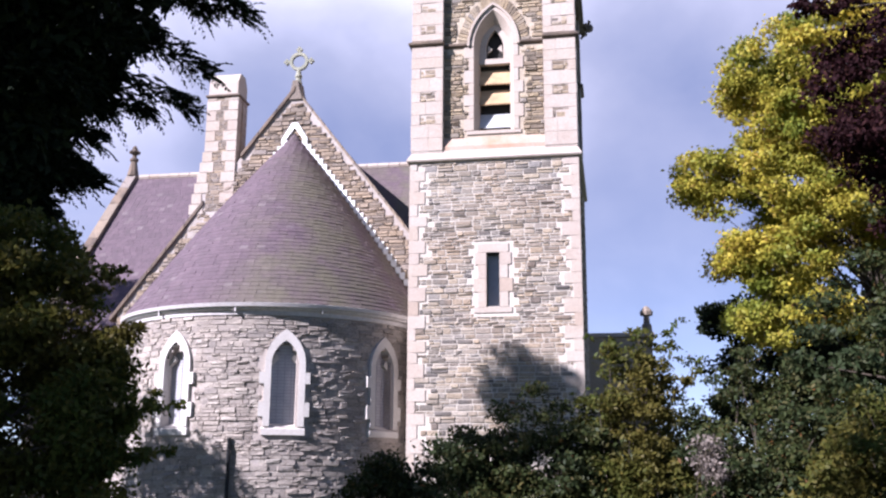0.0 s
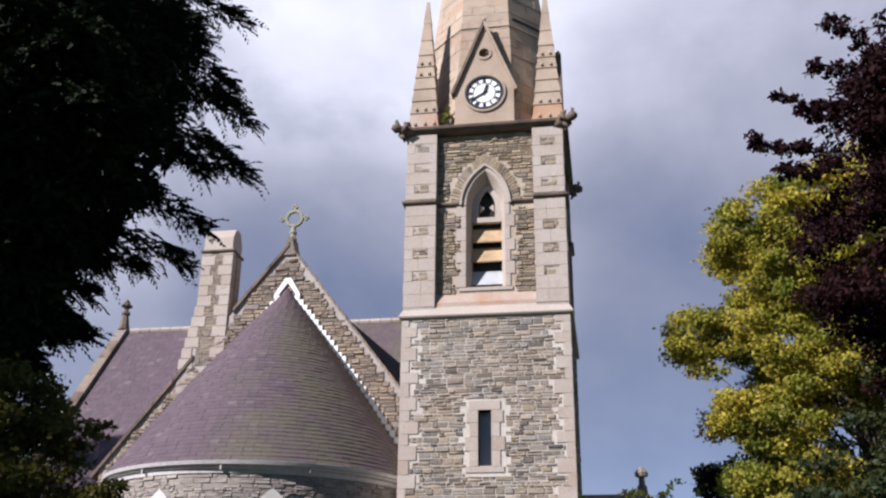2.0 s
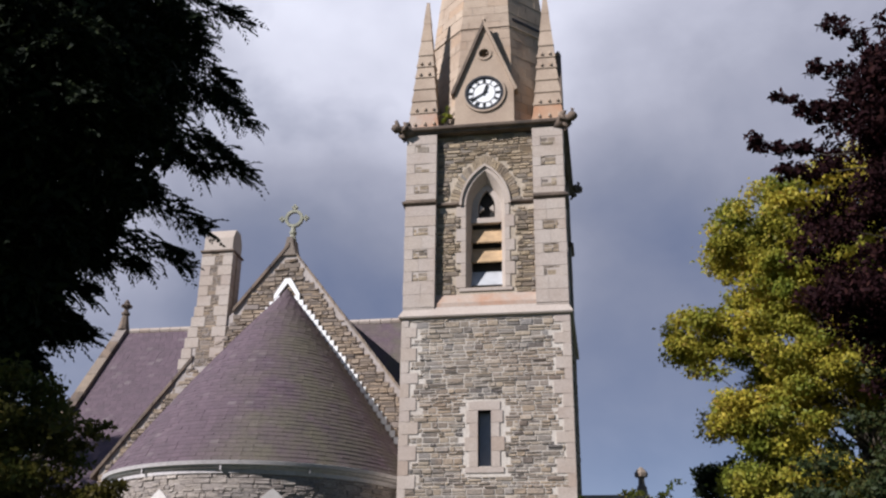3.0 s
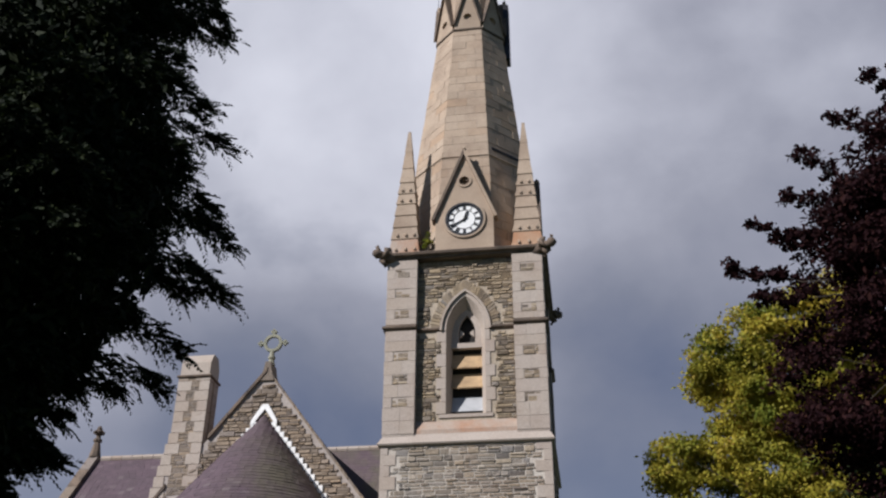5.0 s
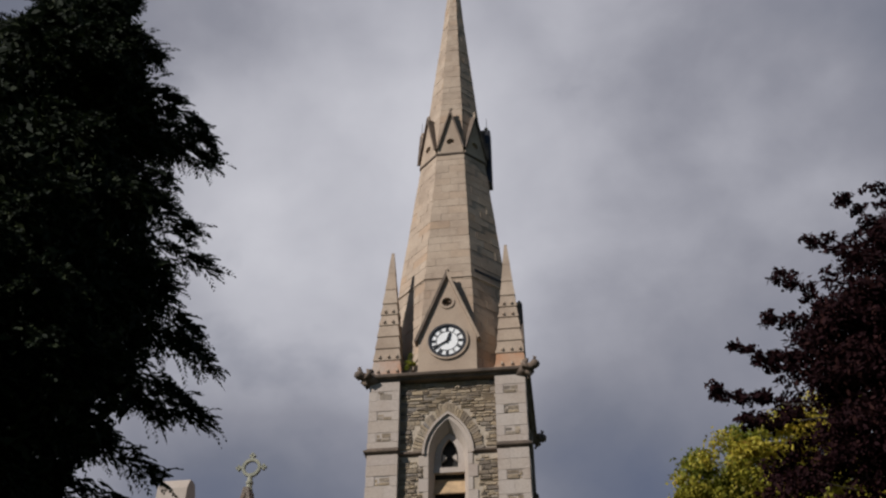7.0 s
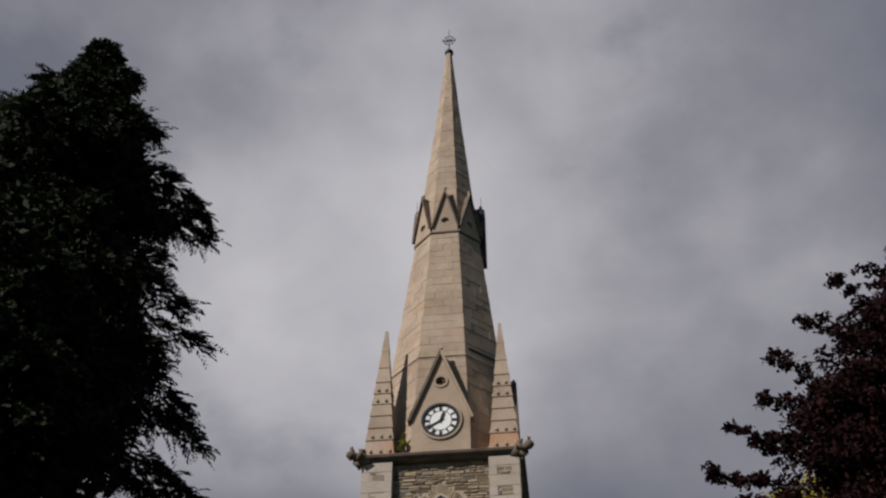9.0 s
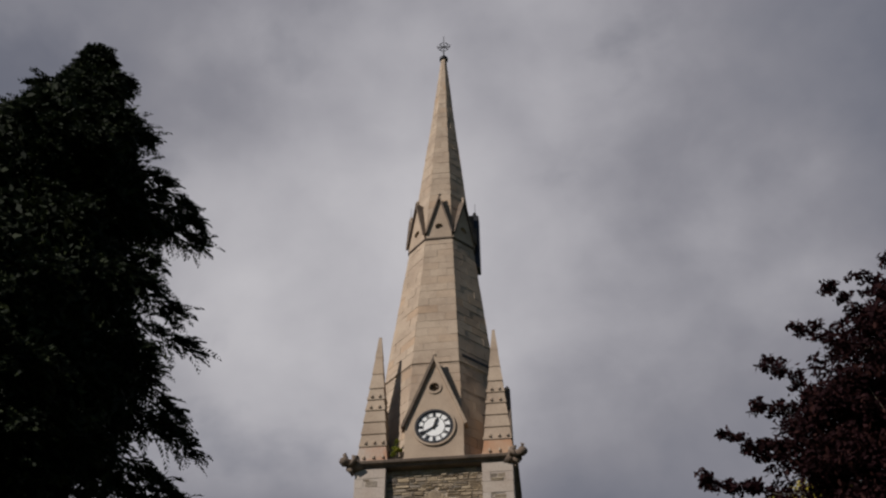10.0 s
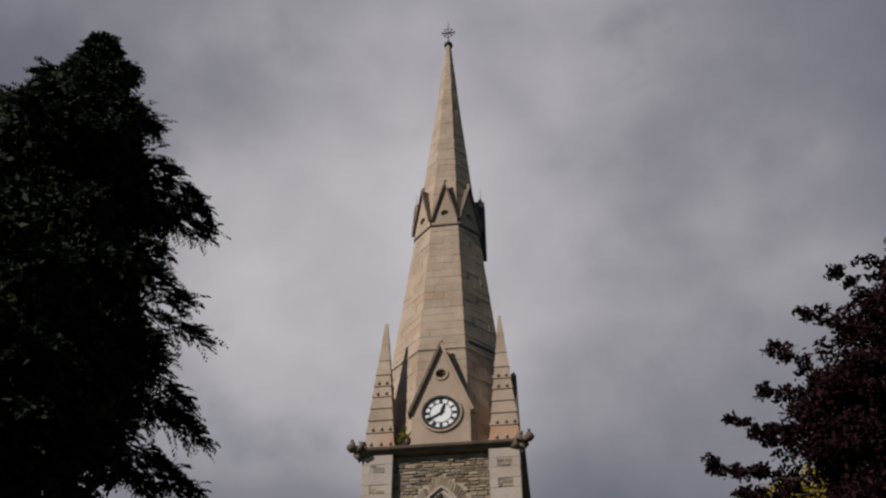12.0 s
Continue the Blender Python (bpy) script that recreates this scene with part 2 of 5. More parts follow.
PALE_LEAF = leaf_material("pale_seed_heads", [(0, (0.16, 0.135, 0.12)), (1, (0.26, 0.22, 0.19))])


def grass_material():
    m, n, l, p = nodes_of("grass_ground", 0.95)
    c = ramp(n, l, noise_of(n, l, 1.3, 8, 0.7), [(0.3, (0.03, 0.045, 0.015)), (0.55, (0.055, 0.075, 0.022)), (0.75, (0.08, 0.07, 0.035))])
    l.new(c, p.inputs["Base Color"])
    bumped(n, l, p, noise_of(n, l, 40, 6, 0.7), 0.8, 0.05)
    return m


GRASS = grass_material()


# ---- building helpers ----
class Shape:
    """Vertices and faces of one mesh, put together piece by piece."""

    def __init__(self):
        self.v, self.f = [], []

    def add(self, verts, faces):
        k = len(self.v)
        self.v += [tuple(p) for p in verts]
        self.f += [tuple(i + k for i in face) for face in faces]
        return self

    def box(self, a, b, bevel=0.0):
        (x0, y0, z0), (x1, y1, z1) = a, b
        if not bevel:
            c = [(x, y, z) for z in (z0, z1) for y in (y0, y1) for x in (x0, x1)]
            return self.add(c, [(0, 2, 3, 1), (4, 5, 7, 6), (0, 1, 5, 4), (2, 6, 7, 3), (0, 4, 6, 2), (1, 3, 7, 5)])
        e = bevel
        rings = []
        for z, i in ((z0, e), (z0 + e, 0), (z1 - e, 0), (z1, e)):
            rings.append([(x0 + i, y0 + i, z), (x1 - i, y0 + i, z), (x1 - i, y1 - i, z), (x0 + i, y1 - i, z)])
        return self.loft(rings)

    def loft(self, rings, closed=True, caps=True):
        n = len(rings[0])
        verts = [p for ring in rings for p in ring]
        faces = []
        for i in range(len(rings) - 1):
            for j in range(n if closed else n - 1):
                k = (j + 1) % n
                faces.append((i * n + j, i * n + k, (i + 1) * n + k, (i + 1) * n + j))
        if caps:
            faces += [tuple(range(n - 1, -1, -1)), tuple(range((len(rings) - 1) * n, len(rings) * n))]
        return self.add(verts, faces)

    def prism(self, outline, place, d0, d1):
        """An outline of (u, z) pushed from depth d0 to d1; place(u, z, d) gives the point."""
        return self.loft([[place(u, z, d0) for u, z in outline], [place(u, z, d1) for u, z in outline]])

    def tube(self, pts, radii, n=8):
        rings = []
        for i, p in enumerate(pts):
            p = Vector(p)
            way = (Vector(pts[min(i + 1, len(pts) - 1)]) - Vector(pts[max(i - 1, 0)])).normalized()
            side = way.orthogonal().normalized()
            if abs(way.z) < 0.95:
                side = way.cross(Vector((0, 0, 1))).normalized()
            up = side.cross(way)
            rings.append([p + (side * math.cos(a) + up * math.sin(a)) * radii[i] for a in (2 * math.pi * k / n for k in range(n))])
        return self.loft(rings)

    def band(self, inner, outer, place, d0, d1):
        """A strip between two open outlines, from depth d0 (back) to d1 (front)."""
        return self.loft([[place(*a, d0), place(*b, d0), place(*b, d1), place(*a, d1)] for a, b in zip(inner, outer)])

    def mesh(self, name):
        me = bpy.data.meshes.new(name)
        me.from_pydata(self.v, [], self.f)
        bm = bmesh.new()
        bm.from_mesh(me)
        bmesh.ops.recalc_face_normals(bm, faces=bm.faces)
        bm.to_mesh(me)
        bm.free()
        return me


def part(name, shape, material, parent, label="", smooth=False):
    me = shape if isinstance(shape, bpy.types.Mesh) else shape.mesh(name)
    if not me.materials:
        me.materials.append(material)
    if smooth:
        me.shade_smooth()
    ob = new(name, me)
    ob.parent = parent
    if parent is not None:
        ob.matrix_parent_inverse = parent.matrix_world.inverted()
    return tagged(ob, label)


def thing(name, at, label, category, group="", kind=""):
    ob = new(name)
    ob.empty_display_size = 0.3
    ob.location = at
    bpy.context.view_layer.update()
    return tagged(ob, label, category, group, kind)


def lancet(u, half, sill, spring, apex, n=7):
    """A pointed opening as (u, z), from the sill's left over the point to the sill's right."""
    rise = apex - spring
    r = (half * half + rise * rise) / (2 * half)
    left = []
    for i in range(n + 1):
        a = math.asin(min(1, rise / r)) * i / n
        left.append((u - half + r - r * math.cos(a), spring + r * math.sin(a)))
    left[-1] = (u, apex)
    right = [(2 * u - x, z) for x, z in reversed(left[:-1])]
    return [(u - half, sill)] + left + right + [(u + half, sill)]


# ---- single stones ----
rng = random.Random(7)


def unit_stone(seed, chip=0.08):
    """A stone one wide (x), one deep (towards -y) and one high (z), with a worn, uneven face."""
    r = random.Random(seed)
    j = lambda s: r.uniform(-s, s)
    ring = [(-0.5, -0.5), (0.5, -0.5), (0.5, 0.5), (-0.5, 0.5)]
    back = [(x, 0.0, z) for x, z in ring]
    mid = [(x * (1 - abs(j(0.04))), -0.6 + j(0.12), z * (1 - abs(j(0.08)))) for x, z in ring]
    front = [(x * (0.92 + j(chip)), -1 + j(0.4), z * (0.84 + j(chip * 1.6))) for x, z in ring]
    s = Shape().loft([back, mid, front])
    return np.array(s.v), s.f[:-2] + [s.f[-1]]


UNITS = [unit_stone(i) for i in range(10)]


def courses(u0, u1, v0, v1, heights, lengths, blocked, r, gap=0.017):
    """Stones in rough courses: (u, v, width, height), leaving out what is blocked."""
    out, v = [], v0
    while v < v1 - 0.03:
        h = min(r.uniform(*heights), v1 - v)
        u = u0 - r.uniform(0, lengths[0])
        while u < u1:
            w = r.uniform(*lengths) * (0.7 if h < 0.1 else 1.0)
            a, b = max(u, u0), min(u + w, u1)
            if b - a > 0.05:
                split = (h > 0.11 and r.random() < 0.4) or h > 0.24
                cut = v + h * r.uniform(0.35, 0.65)
                for c, e in (((v, cut), (cut, v + h)) if split else ((v, v + h),)):
                    aa, bb = a, b
                    hit = blocked(aa, bb, c, e)
                    if hit:
                        for aa, bb in ((a, a + (b - a) * 0.5), (a + (b - a) * 0.5, b)):
                            if bb - aa > 0.06 and not blocked(aa, bb, c, e):
                                out.append(((aa + bb) / 2, (c + e) / 2, bb - aa - gap, e - c - gap))
                    else:
                        out.append(((aa + bb) / 2, (c + e) / 2, bb - aa - gap, e - c - gap))
            u += w
        v += h
    return out


LATER = []


def stone_face(parent, name, stones, place, turn, material, depth=(0.02, 0.065), units=None, near=None, count=300, label=""):
    """Keeps a face of single stones for the end of the file. place(u, v) is a point on the wall's face, turn(u) its turn about z."""
    LATER.append((parent, name, stones, place, turn, material, depth, units or UNITS, near, count, label))


def lay_stones(parent, name, stones, place, turn, material, depth, units, near, count, label):
    r = random.Random(len(stones))
    if near:
        stones = sorted(stones, key=lambda s: (s[0] - near[0]) ** 2 + (s[1] - near[1]) ** 2)
    meshes = []
    for verts, faces in units:
        me = bpy.data.meshes.new(name)
        me.from_pydata(verts.tolist(), [], faces)
        me.materials.append(material)
        meshes.append(me)
    allv, allf, k = [], [], 0
    inverse = parent.matrix_world.inverted()
    for i, (u, v, w, h) in enumerate(stones):
        d, kind, a, tip = r.uniform(*depth), r.randrange(len(units)), turn(u), r.gauss(0, 0.014)
        p = Vector(place(u, v))
        if i < count:
            ob = new(name, meshes[kind])
            ob.parent = parent
            ob.matrix_parent_inverse = inverse
            ob.matrix_basis = Matrix.Translation(p) @ Matrix.Rotation(a, 4, "Z") @ Matrix.Rotation(tip, 4, "Y") @ Matrix.Diagonal((w, d, h, 1))
        else:
            verts, faces = units[kind]
            q = verts * (w, d, h)
            q[:, 0], q[:, 2] = q[:, 0] + q[:, 2] * tip, q[:, 2] - q[:, 0] * tip
            c, s = math.cos(a), math.sin(a)
            allv.append(np.stack([q[:, 0] * c - q[:, 1] * s + p.x, q[:, 0] * s + q[:, 1] * c + p.y, q[:, 2] + p.z], -1))
            allf += [tuple(j + k for j in f) for f in faces]
            k += len(verts)
    if allv:
        me = bpy.data.meshes.new(name + "work")
        me.from_pydata(np.concatenate(allv).tolist(), [], allf)
        me.materials.append(material)
        ob = new("stonework", me)
        ob.parent = parent
        ob.matrix_parent_inverse = inverse
        tagged(ob, label, kind="stuff")


# ---- ground ----
g = Shape()
N = 60
xs = [math.copysign(abs(i / N) ** 3 * 1800, i) for i in range(-N, N + 1)]
g.v = [(x, y + 10, 0.10 * noise.noise(Vector((x * 0.12, y * 0.12, 0)))) for y in xs for x in xs]
M = len(xs)
g.f = [(j * M + i, j * M + i + 1, (j + 1) * M + i + 1, (j + 1) * M + i) for j in range(M - 1) for i in range(M - 1)]
ground = part("ground", g, GRASS, None, "rough grass and leaf-strewn churchyard ground")
tagged(ground, category="ground", kind="structure")

# ---- the church tower ----
X0, X1, Y0 = -5.53, -0.80, 26.0
CX, CY = (X0 + X1) / 2, Y0 + (X1 - X0) / 2
Y1 = Y0 + X1 - X0
T1, T2, T3 = 10.24, 13.9, 16.25      # foot of the weathered string, belfry string, cornice
tower = thing("church_tower", (CX, CY, 0), "tall square rubble-stone church tower with octagonal sandstone spire", "tower")


def side_place(k):
    """place(u, z, d) for side k of the tower (0 front, 1 right, 2 back, 3 left): u along the side from its middle, d outwards."""
    half = (X1 - X0) / 2
    c, s = round(math.cos(k * math.pi / 2)), round(math.sin(k * math.pi / 2))

    def place(u, z, d):
        x, y = u, -(half + d)
        return (CX + x * c - y * s, CY + x * s + y * c, z)
    return place


HALF = (X1 - X0) / 2
WALL_T = 0.7
for k in range(4):
    P = side_place(k)
    shell = Shape()
    a, b = (-HALF, HALF) if k % 2 == 0 else (-HALF + WALL_T, HALF - WALL_T)
    if k == 0:      # slit window goes through
        s0, s1, sb, st = -3.37 - CX, -3.01 - CX, 6.07, 7.58
        hole = [(s0, sb), (s1, sb), (s1, st), (s0, st), (s0, sb)]
        edge = [(a, -0.3), (b, -0.3), (b, T1), (a, T1), (a, -0.3)]
        shell.band(hole, edge, P, -WALL_T, 0)
    else:
        shell.prism([(a, -0.3), (b, -0.3), (b, T1), (a, T1)], P, -WALL_T, 0)
    wall = part("lower_wall", shell, MORTAR, tower, "grey and buff rubble wall with pale lime joints")
    r = random.Random(20 + k)
    quoin = Shape()
    z, i = 0.0, 0
    quoins = []
    while z < T1 - 0.1:
        h = r.uniform(0.30, 0.40)
        h = min(h, T1 - z)
        for side in (-1, 1):
            w = (0.23 if (i + (side > 0)) % 2 else 0.46) + r.uniform(-0.05, 0.05)
            quoins.append((side, z, z + h, w))
        z += h
        i += 1
    for side, za, zb, w in quoins:
        o = [(side * (HALF + 0.02), za + 0.006), (side * (HALF - w), za + 0.006), (side * (HALF - w), zb - 0.006), (side * (HALF + 0.02), zb - 0.006)]
        part("quoin", Shape().prism(o, P, -0.12, 0.022 + r.uniform(0, 0.006)), ASHLAR, wall)

    def blocked(u0, u1, v0, v1, quoins=quoins, k=k):
        for side, za, zb, w in quoins:
            if v1 > za + 0.03 and v0 < zb - 0.03:
                e = HALF - w
                if (side < 0 and u0 < -e - 0.02) or (side > 0 and u1 > e + 0.02):
                    return True
        if k == 0 and u1 > -3.66 - CX and u0 < -2.66 - CX and v1 > 5.88 and v0 < 7.84:
            return True
        return False
    if k < 2:
        st_ = courses(-HALF + 0.18, HALF - 0.18, 0.4 if k == 0 else 3.5, T1 - 0.02, (0.07, 0.19), (0.14, 0.50), blocked, r, 0.027)
        stone_face(wall, "stone", st_, lambda u, v, P=P: P(u, v, 0.0), lambda u, k=k: k * math.pi / 2, RUBBLE, depth=(0.008, 0.032), near=(0, 7.5), count=300 if k == 0 else 40)

P = side_place(0)
# slit window with its long-and-short surround
win = part("slit_window", Shape().prism([(s0, sb), (s1, sb), (s1, st), (s0, st)], P, -0.34, -0.30), GLASS, tower, "narrow slit window with dull leaded glass")
for za, zb, wide in ((5.90, 6.06, 0.34), (6.06, 6.48, 0.24), (6.48, 6.86, 0.36), (6.86, 7.24, 0.23), (7.24, 7.58, 0.32), (7.58, 7.83, 0.25)):
    if zb <= 6.07 or za >= 7.57:
        part("dressing", Shape().prism([(s0 - wide, za), (s1 + wide, za), (s1 + wide, zb - 0.008), (s0 - wide, zb - 0.008)], P, -0.3, 0.03), ASHLAR, win)
    else:
        part("dressing", Shape().prism([(s0 - wide, za), (s0, za), (s0, zb - 0.008), (s0 - wide, zb - 0.008)], P, -0.3, 0.028), ASHLAR, win)
        part("dressing", Shape().prism([(s1, za), (s1 + wide, za), (s1 + wide, zb - 0.008), (s1, zb - 0.008)], P, -0.3, 0.028), ASHLAR, win)


def ring_course(z_profile, name, material, label=""):
    """A moulding round the tower; z_profile lists (d, z) from below upwards, d outwards from the wall."""
    s = Shape()
    rings = [[(CX - HALF - d, CY - HALF - d, z), (CX + HALF + d, CY - HALF - d, z), (CX + HALF + d, CY + HALF + d, z), (CX - HALF - d, CY + HALF + d, z)]
             for d, z in z_profile]
    return part(name, s.loft(rings), material, tower, label)


ring_course([(0.02, T1), (0.10, T1 + 0.03), (0.12, T1 + 0.07), (0.10, T1 + 0.10), (-0.03, T1 + 0.34), (-0.03, T1 + 0.36)], "string_course", ASHLAR, "sloping weathered sandstone string course")

# belfry stage: ashlar plinth, clasping buttresses, recessed rubble panels, pointed louvred openings
B0 = T1 + 0.36
BUT, RECESS = 0.91, 0.22
OPEN_HALF, SILL, SPRING, APEX = 0.58, 11.22, 13.82, 14.95
IN_HALF, IN_APEX = 0.45, 14.66
for k in range(4):
    P = side_place(k)
    r = random.Random(40 + k)
    inner = HALF - BUT
    # apron below the opening with a sloped top
    ap = Shape()
    prof = [(-0.05, B0 - 0.02), (-0.05, B0 + 0.12), (-RECESS, B0 + 0.42), (-0.8, B0 + 0.42), (-0.8, B0 - 0.02)]
    ap.loft([[P(-inner, z, d) for d, z in prof], [P(inner, z, d) for d, z in prof]])
    part("apron", ap, STAINED, tower, "sloping ashlar apron stained rusty orange")
    # recessed wall with the pointed opening
    o = lancet(0, OPEN_HALF, SILL, SPRING, APEX)
    part("wall_base", Shape().prism([(-inner, B0 + 0.42), (inner, B0 + 0.42), (inner, SILL), (-inner, SILL)], P, -RECESS - 0.5, -RECESS), TAN_MORTAR, tower)
    half_n = len(o) // 2
    rim = [(-inner, SILL), (-inner, SPRING)]
    for i in range(2, half_n + 1):
        f = (i - 1) / (half_n - 1)
        rim.append((-inner, SPRING + (T3 - SPRING) * f * 2) if f <= 0.5 else (-inner * (1 - (f - 0.5) * 2), T3))
    rim += [(-u, z) for u, z in reversed(rim[:-1])]
    w = Shape().band(o, rim, P, -RECESS - 0.5, -RECESS)
    panel = part("belfry_wall", w, TAN_MORTAR, tower, "recessed rubble panel round the belfry opening")
    # dressed jambs, long and short
    jambs = []
    z = SILL
    i = 0
    while z < SPRING - 0.05:
        h = min(0.37 + r.uniform(-0.03, 0.03), SPRING - z)
        for side in (-1, 1):
            wide = (0.14 if (i + (side > 0)) % 2 else 0.28)
            jambs.append((side, z, z + h, wide))
            q = [(side * OPEN_HALF, z + 0.005), (side * (OPEN_HALF + wide), z + 0.005), (side * (OPEN_HALF + wide), z + h - 0.005), (side * OPEN_HALF, z + h - 0.005)]
            part("jamb", Shape().prism(q, P, -RECESS - 0.45, -RECESS + 0.03), ASHLAR, panel)
        z += h
        i += 1
    arch_in, arch_out = lancet(0, OPEN_HALF, SILL, SPRING, APEX)[1:-1], lancet(0, OPEN_HALF + 0.12, SILL, SPRING, APEX + 0.13)[1:-1]
    part("arch_ring", Shape().band(arch_in, arch_out, P, -RECESS - 0.45, -RECESS + 0.035), ASHLAR, panel)
    deep = lancet(0, IN_HALF, SILL, SPRING, IN_APEX)
    wide = lancet(0, OPEN_HALF, SILL, SPRING, APEX)
    splay = [[P(*a, -0.72), P(*a, -RECESS - 0.30), P(*b, -RECESS + 0.025), P(*b, -0.72)] for a, b in zip(deep, wide)]
    part("splay", Shape().loft(splay), ASHLAR, panel, "splayed ashlar reveal of the belfry opening")
    hood_out = lancet(0, OPEN_HALF + 0.19, SILL, SPRING, APEX + 0.21)[1:-1]
    part("hood_mould", Shape().band(arch_out, hood_out, P, -RECESS, -RECESS + 0.10), ASHLAR, panel, "pointed hood mould")
    # voussoirs of rough stone over the hood
    vous_out = lancet(0, OPEN_HALF + 0.50, SILL, SPRING, APEX + 0.56, 9)[1:-1]
    vous_in = lancet(0, OPEN_HALF + 0.21, SILL, SPRING, APEX + 0.23, 9)[1:-1]
    for i in range(len(vous_in) - 1):
        for c in (0, 1):
            f0, f1 = c * 0.5 + 0.04, c * 0.5 + 0.46
            mixp = lambda pa, pb, f: (pa[0] + (pb[0] - pa[0]) * f, pa[1] + (pb[1] - pa[1]) * f)
            grow = r.uniform(0.82, 1.0)
            qa, qb = mixp(vous_in[i], vous_in[i + 1], f0), mixp(vous_in[i], vous_in[i + 1], f1)
            ra, rb = mixp(vous_out[i], vous_out[i + 1], f0), mixp(vous_out[i], vous_out[i + 1], f1)
            ra, rb = mixp(qa, ra, grow), mixp(qb, rb, grow)
            part("voussoir", Shape().prism([qa, ra, rb, qb], P, -RECESS, -RECESS + r.uniform(0.03, 0.05)), BELFRY_RUBBLE, panel)
    # sill
    sl = Shape()
    prof = [(-RECESS + 0.04, SILL - 0.12), (-RECESS + 0.04, SILL - 0.02), (-RECESS - 0.42, SILL + 0.12), (-RECESS - 0.42, SILL - 0.12)]
    sl.loft([[P(-OPEN_HALF - 0.2, z, d) for d, z in prof], [P(OPEN_HALF + 0.2, z, d) for d, z in prof]])
    part("sill", sl, ASHLAR, panel, "weathered sill stone")

    def blocked(u0, u1, v0, v1, jambs=jambs):
        if u1 > -OPEN_HALF - 0.2 and u0 < OPEN_HALF + 0.2 and v0 < SILL + 0.1:
            return True
        for side, za, zb, wide in jambs:
            if v1 > za + 0.02 and v0 < zb - 0.02 and ((side < 0 and u1 > -OPEN_HALF - wide and u0 < 0) or (side > 0 and u0 < OPEN_HALF + wide and u1 > 0)):
                return True
        if v1 > SPRING - 0.05 and v0 < SPRING + 0.12:
            return True
        um = 0.0 if u0 < 0 < u1 else min(abs(u0), abs(u1))
        if v1 > SPRING:
            top = max((zz for uu, zz in vous_out if abs(uu) >= um - 0.08), default=0)
            return v0 < top - 0.02 and um < OPEN_HALF + 0.47
        return False
    if k < 2:
        st_ = courses(-inner + 0.01, inner - 0.01, B0 + 0.43, T3 - 0.02, (0.07, 0.17), (0.14, 0.44), blocked, r, 0.022)
        stone_face(panel, "stone", st_, lambda u, v, P=P: P(u, v, -RECESS), lambda u, k=k: k * math.pi / 2, BELFRY_RUBBLE, depth=(0.014, 0.05), near=(0, 14), count=200 if k == 0 else 20)
    # string at springing level between hood and buttress
    for side in (-1, 1):
        ua, ub = side * (OPEN_HALF + 0.12), side * inner
        prof = [(-RECESS, T2 - 0.11), (-RECESS + 0.09, T2 - 0.05), (-RECESS + 0.10, T2), (-RECESS, T2 + 0.06)]
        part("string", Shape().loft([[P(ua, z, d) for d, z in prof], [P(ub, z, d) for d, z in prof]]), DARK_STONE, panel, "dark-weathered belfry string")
    # louvres
    for i, (zb, mat) in enumerate(((11.38, LOUVRE_PALE), (12.12, LOUVRE), (12.74, LOUVRE), (13.36, LOUVRE))):
        if i == 3:
            continue
        prof = [(-RECESS - 0.30, zb), (-RECESS - 0.26, zb), (-RECESS - 0.50, zb + 0.50), (-RECESS - 0.54, zb + 0.50)]
        lv = Shape().loft([[P(-IN_HALF - 0.02, z, d) for d, z in prof], [P(IN_HALF + 0.02, z, d) for d, z in prof]])
        part("louvre", lv, mat, panel, "sloping louvre board")
        if i:
            for j in range(11):
                u = -IN_HALF + 0.03 + j * (2 * IN_HALF - 0.06) / 10
                lv2 = Shape().prism([(u - 0.022, zb - 0.035), (u + 0.022, zb - 0.035), (u + 0.034, zb + 0.01), (u - 0.034, zb + 0.01)], P, -RECESS - 0.305, -RECESS - 0.255)
                part("scallop", lv2, mat, panel)
    # trefoil tracery head
    th = Shape()
    th.prism([(-IN_HALF - 0.03, 13.36), (IN_HALF + 0.03, 13.36), (IN_HALF + 0.03, 13.52), (-IN_HALF - 0.03, 13.52)], P, -RECESS - 0.44, -RECESS - 0.26)
    o_in = lancet(0, 0.25, 13.52, 13.90, 14.46, 7)
    o_out = lancet(0, IN_HALF + 0.03, 13.52, SPRING, IN_APEX + 0.04, 7)
    th.band(o_in, o_out, P, -RECESS - 0.46, -RECESS - 0.33)
    for side in (-1, 1):
        th.prism([(side * 0.22, 13.74), (side * 0.10, 13.84), (side * 0.09, 13.89), (side * 0.20, 13.98)], P, -RECESS - 0.44, -RECESS - 0.35)
    part("tracery", th, ASHLAR, panel, "cusped stone tracery in the pointed head")
    # near-black sheet, painting the unlit belfry behind the louvres
    part("dark_back", Shape().prism([(-OPEN_HALF - 0.2, SILL - 0.1), (OPEN_HALF + 0.2, SILL - 0.1), (OPEN_HALF + 0.2, APEX), (-OPEN_HALF - 0.2, APEX)], P, -0.78, -0.74), DARK_BACKING, panel)

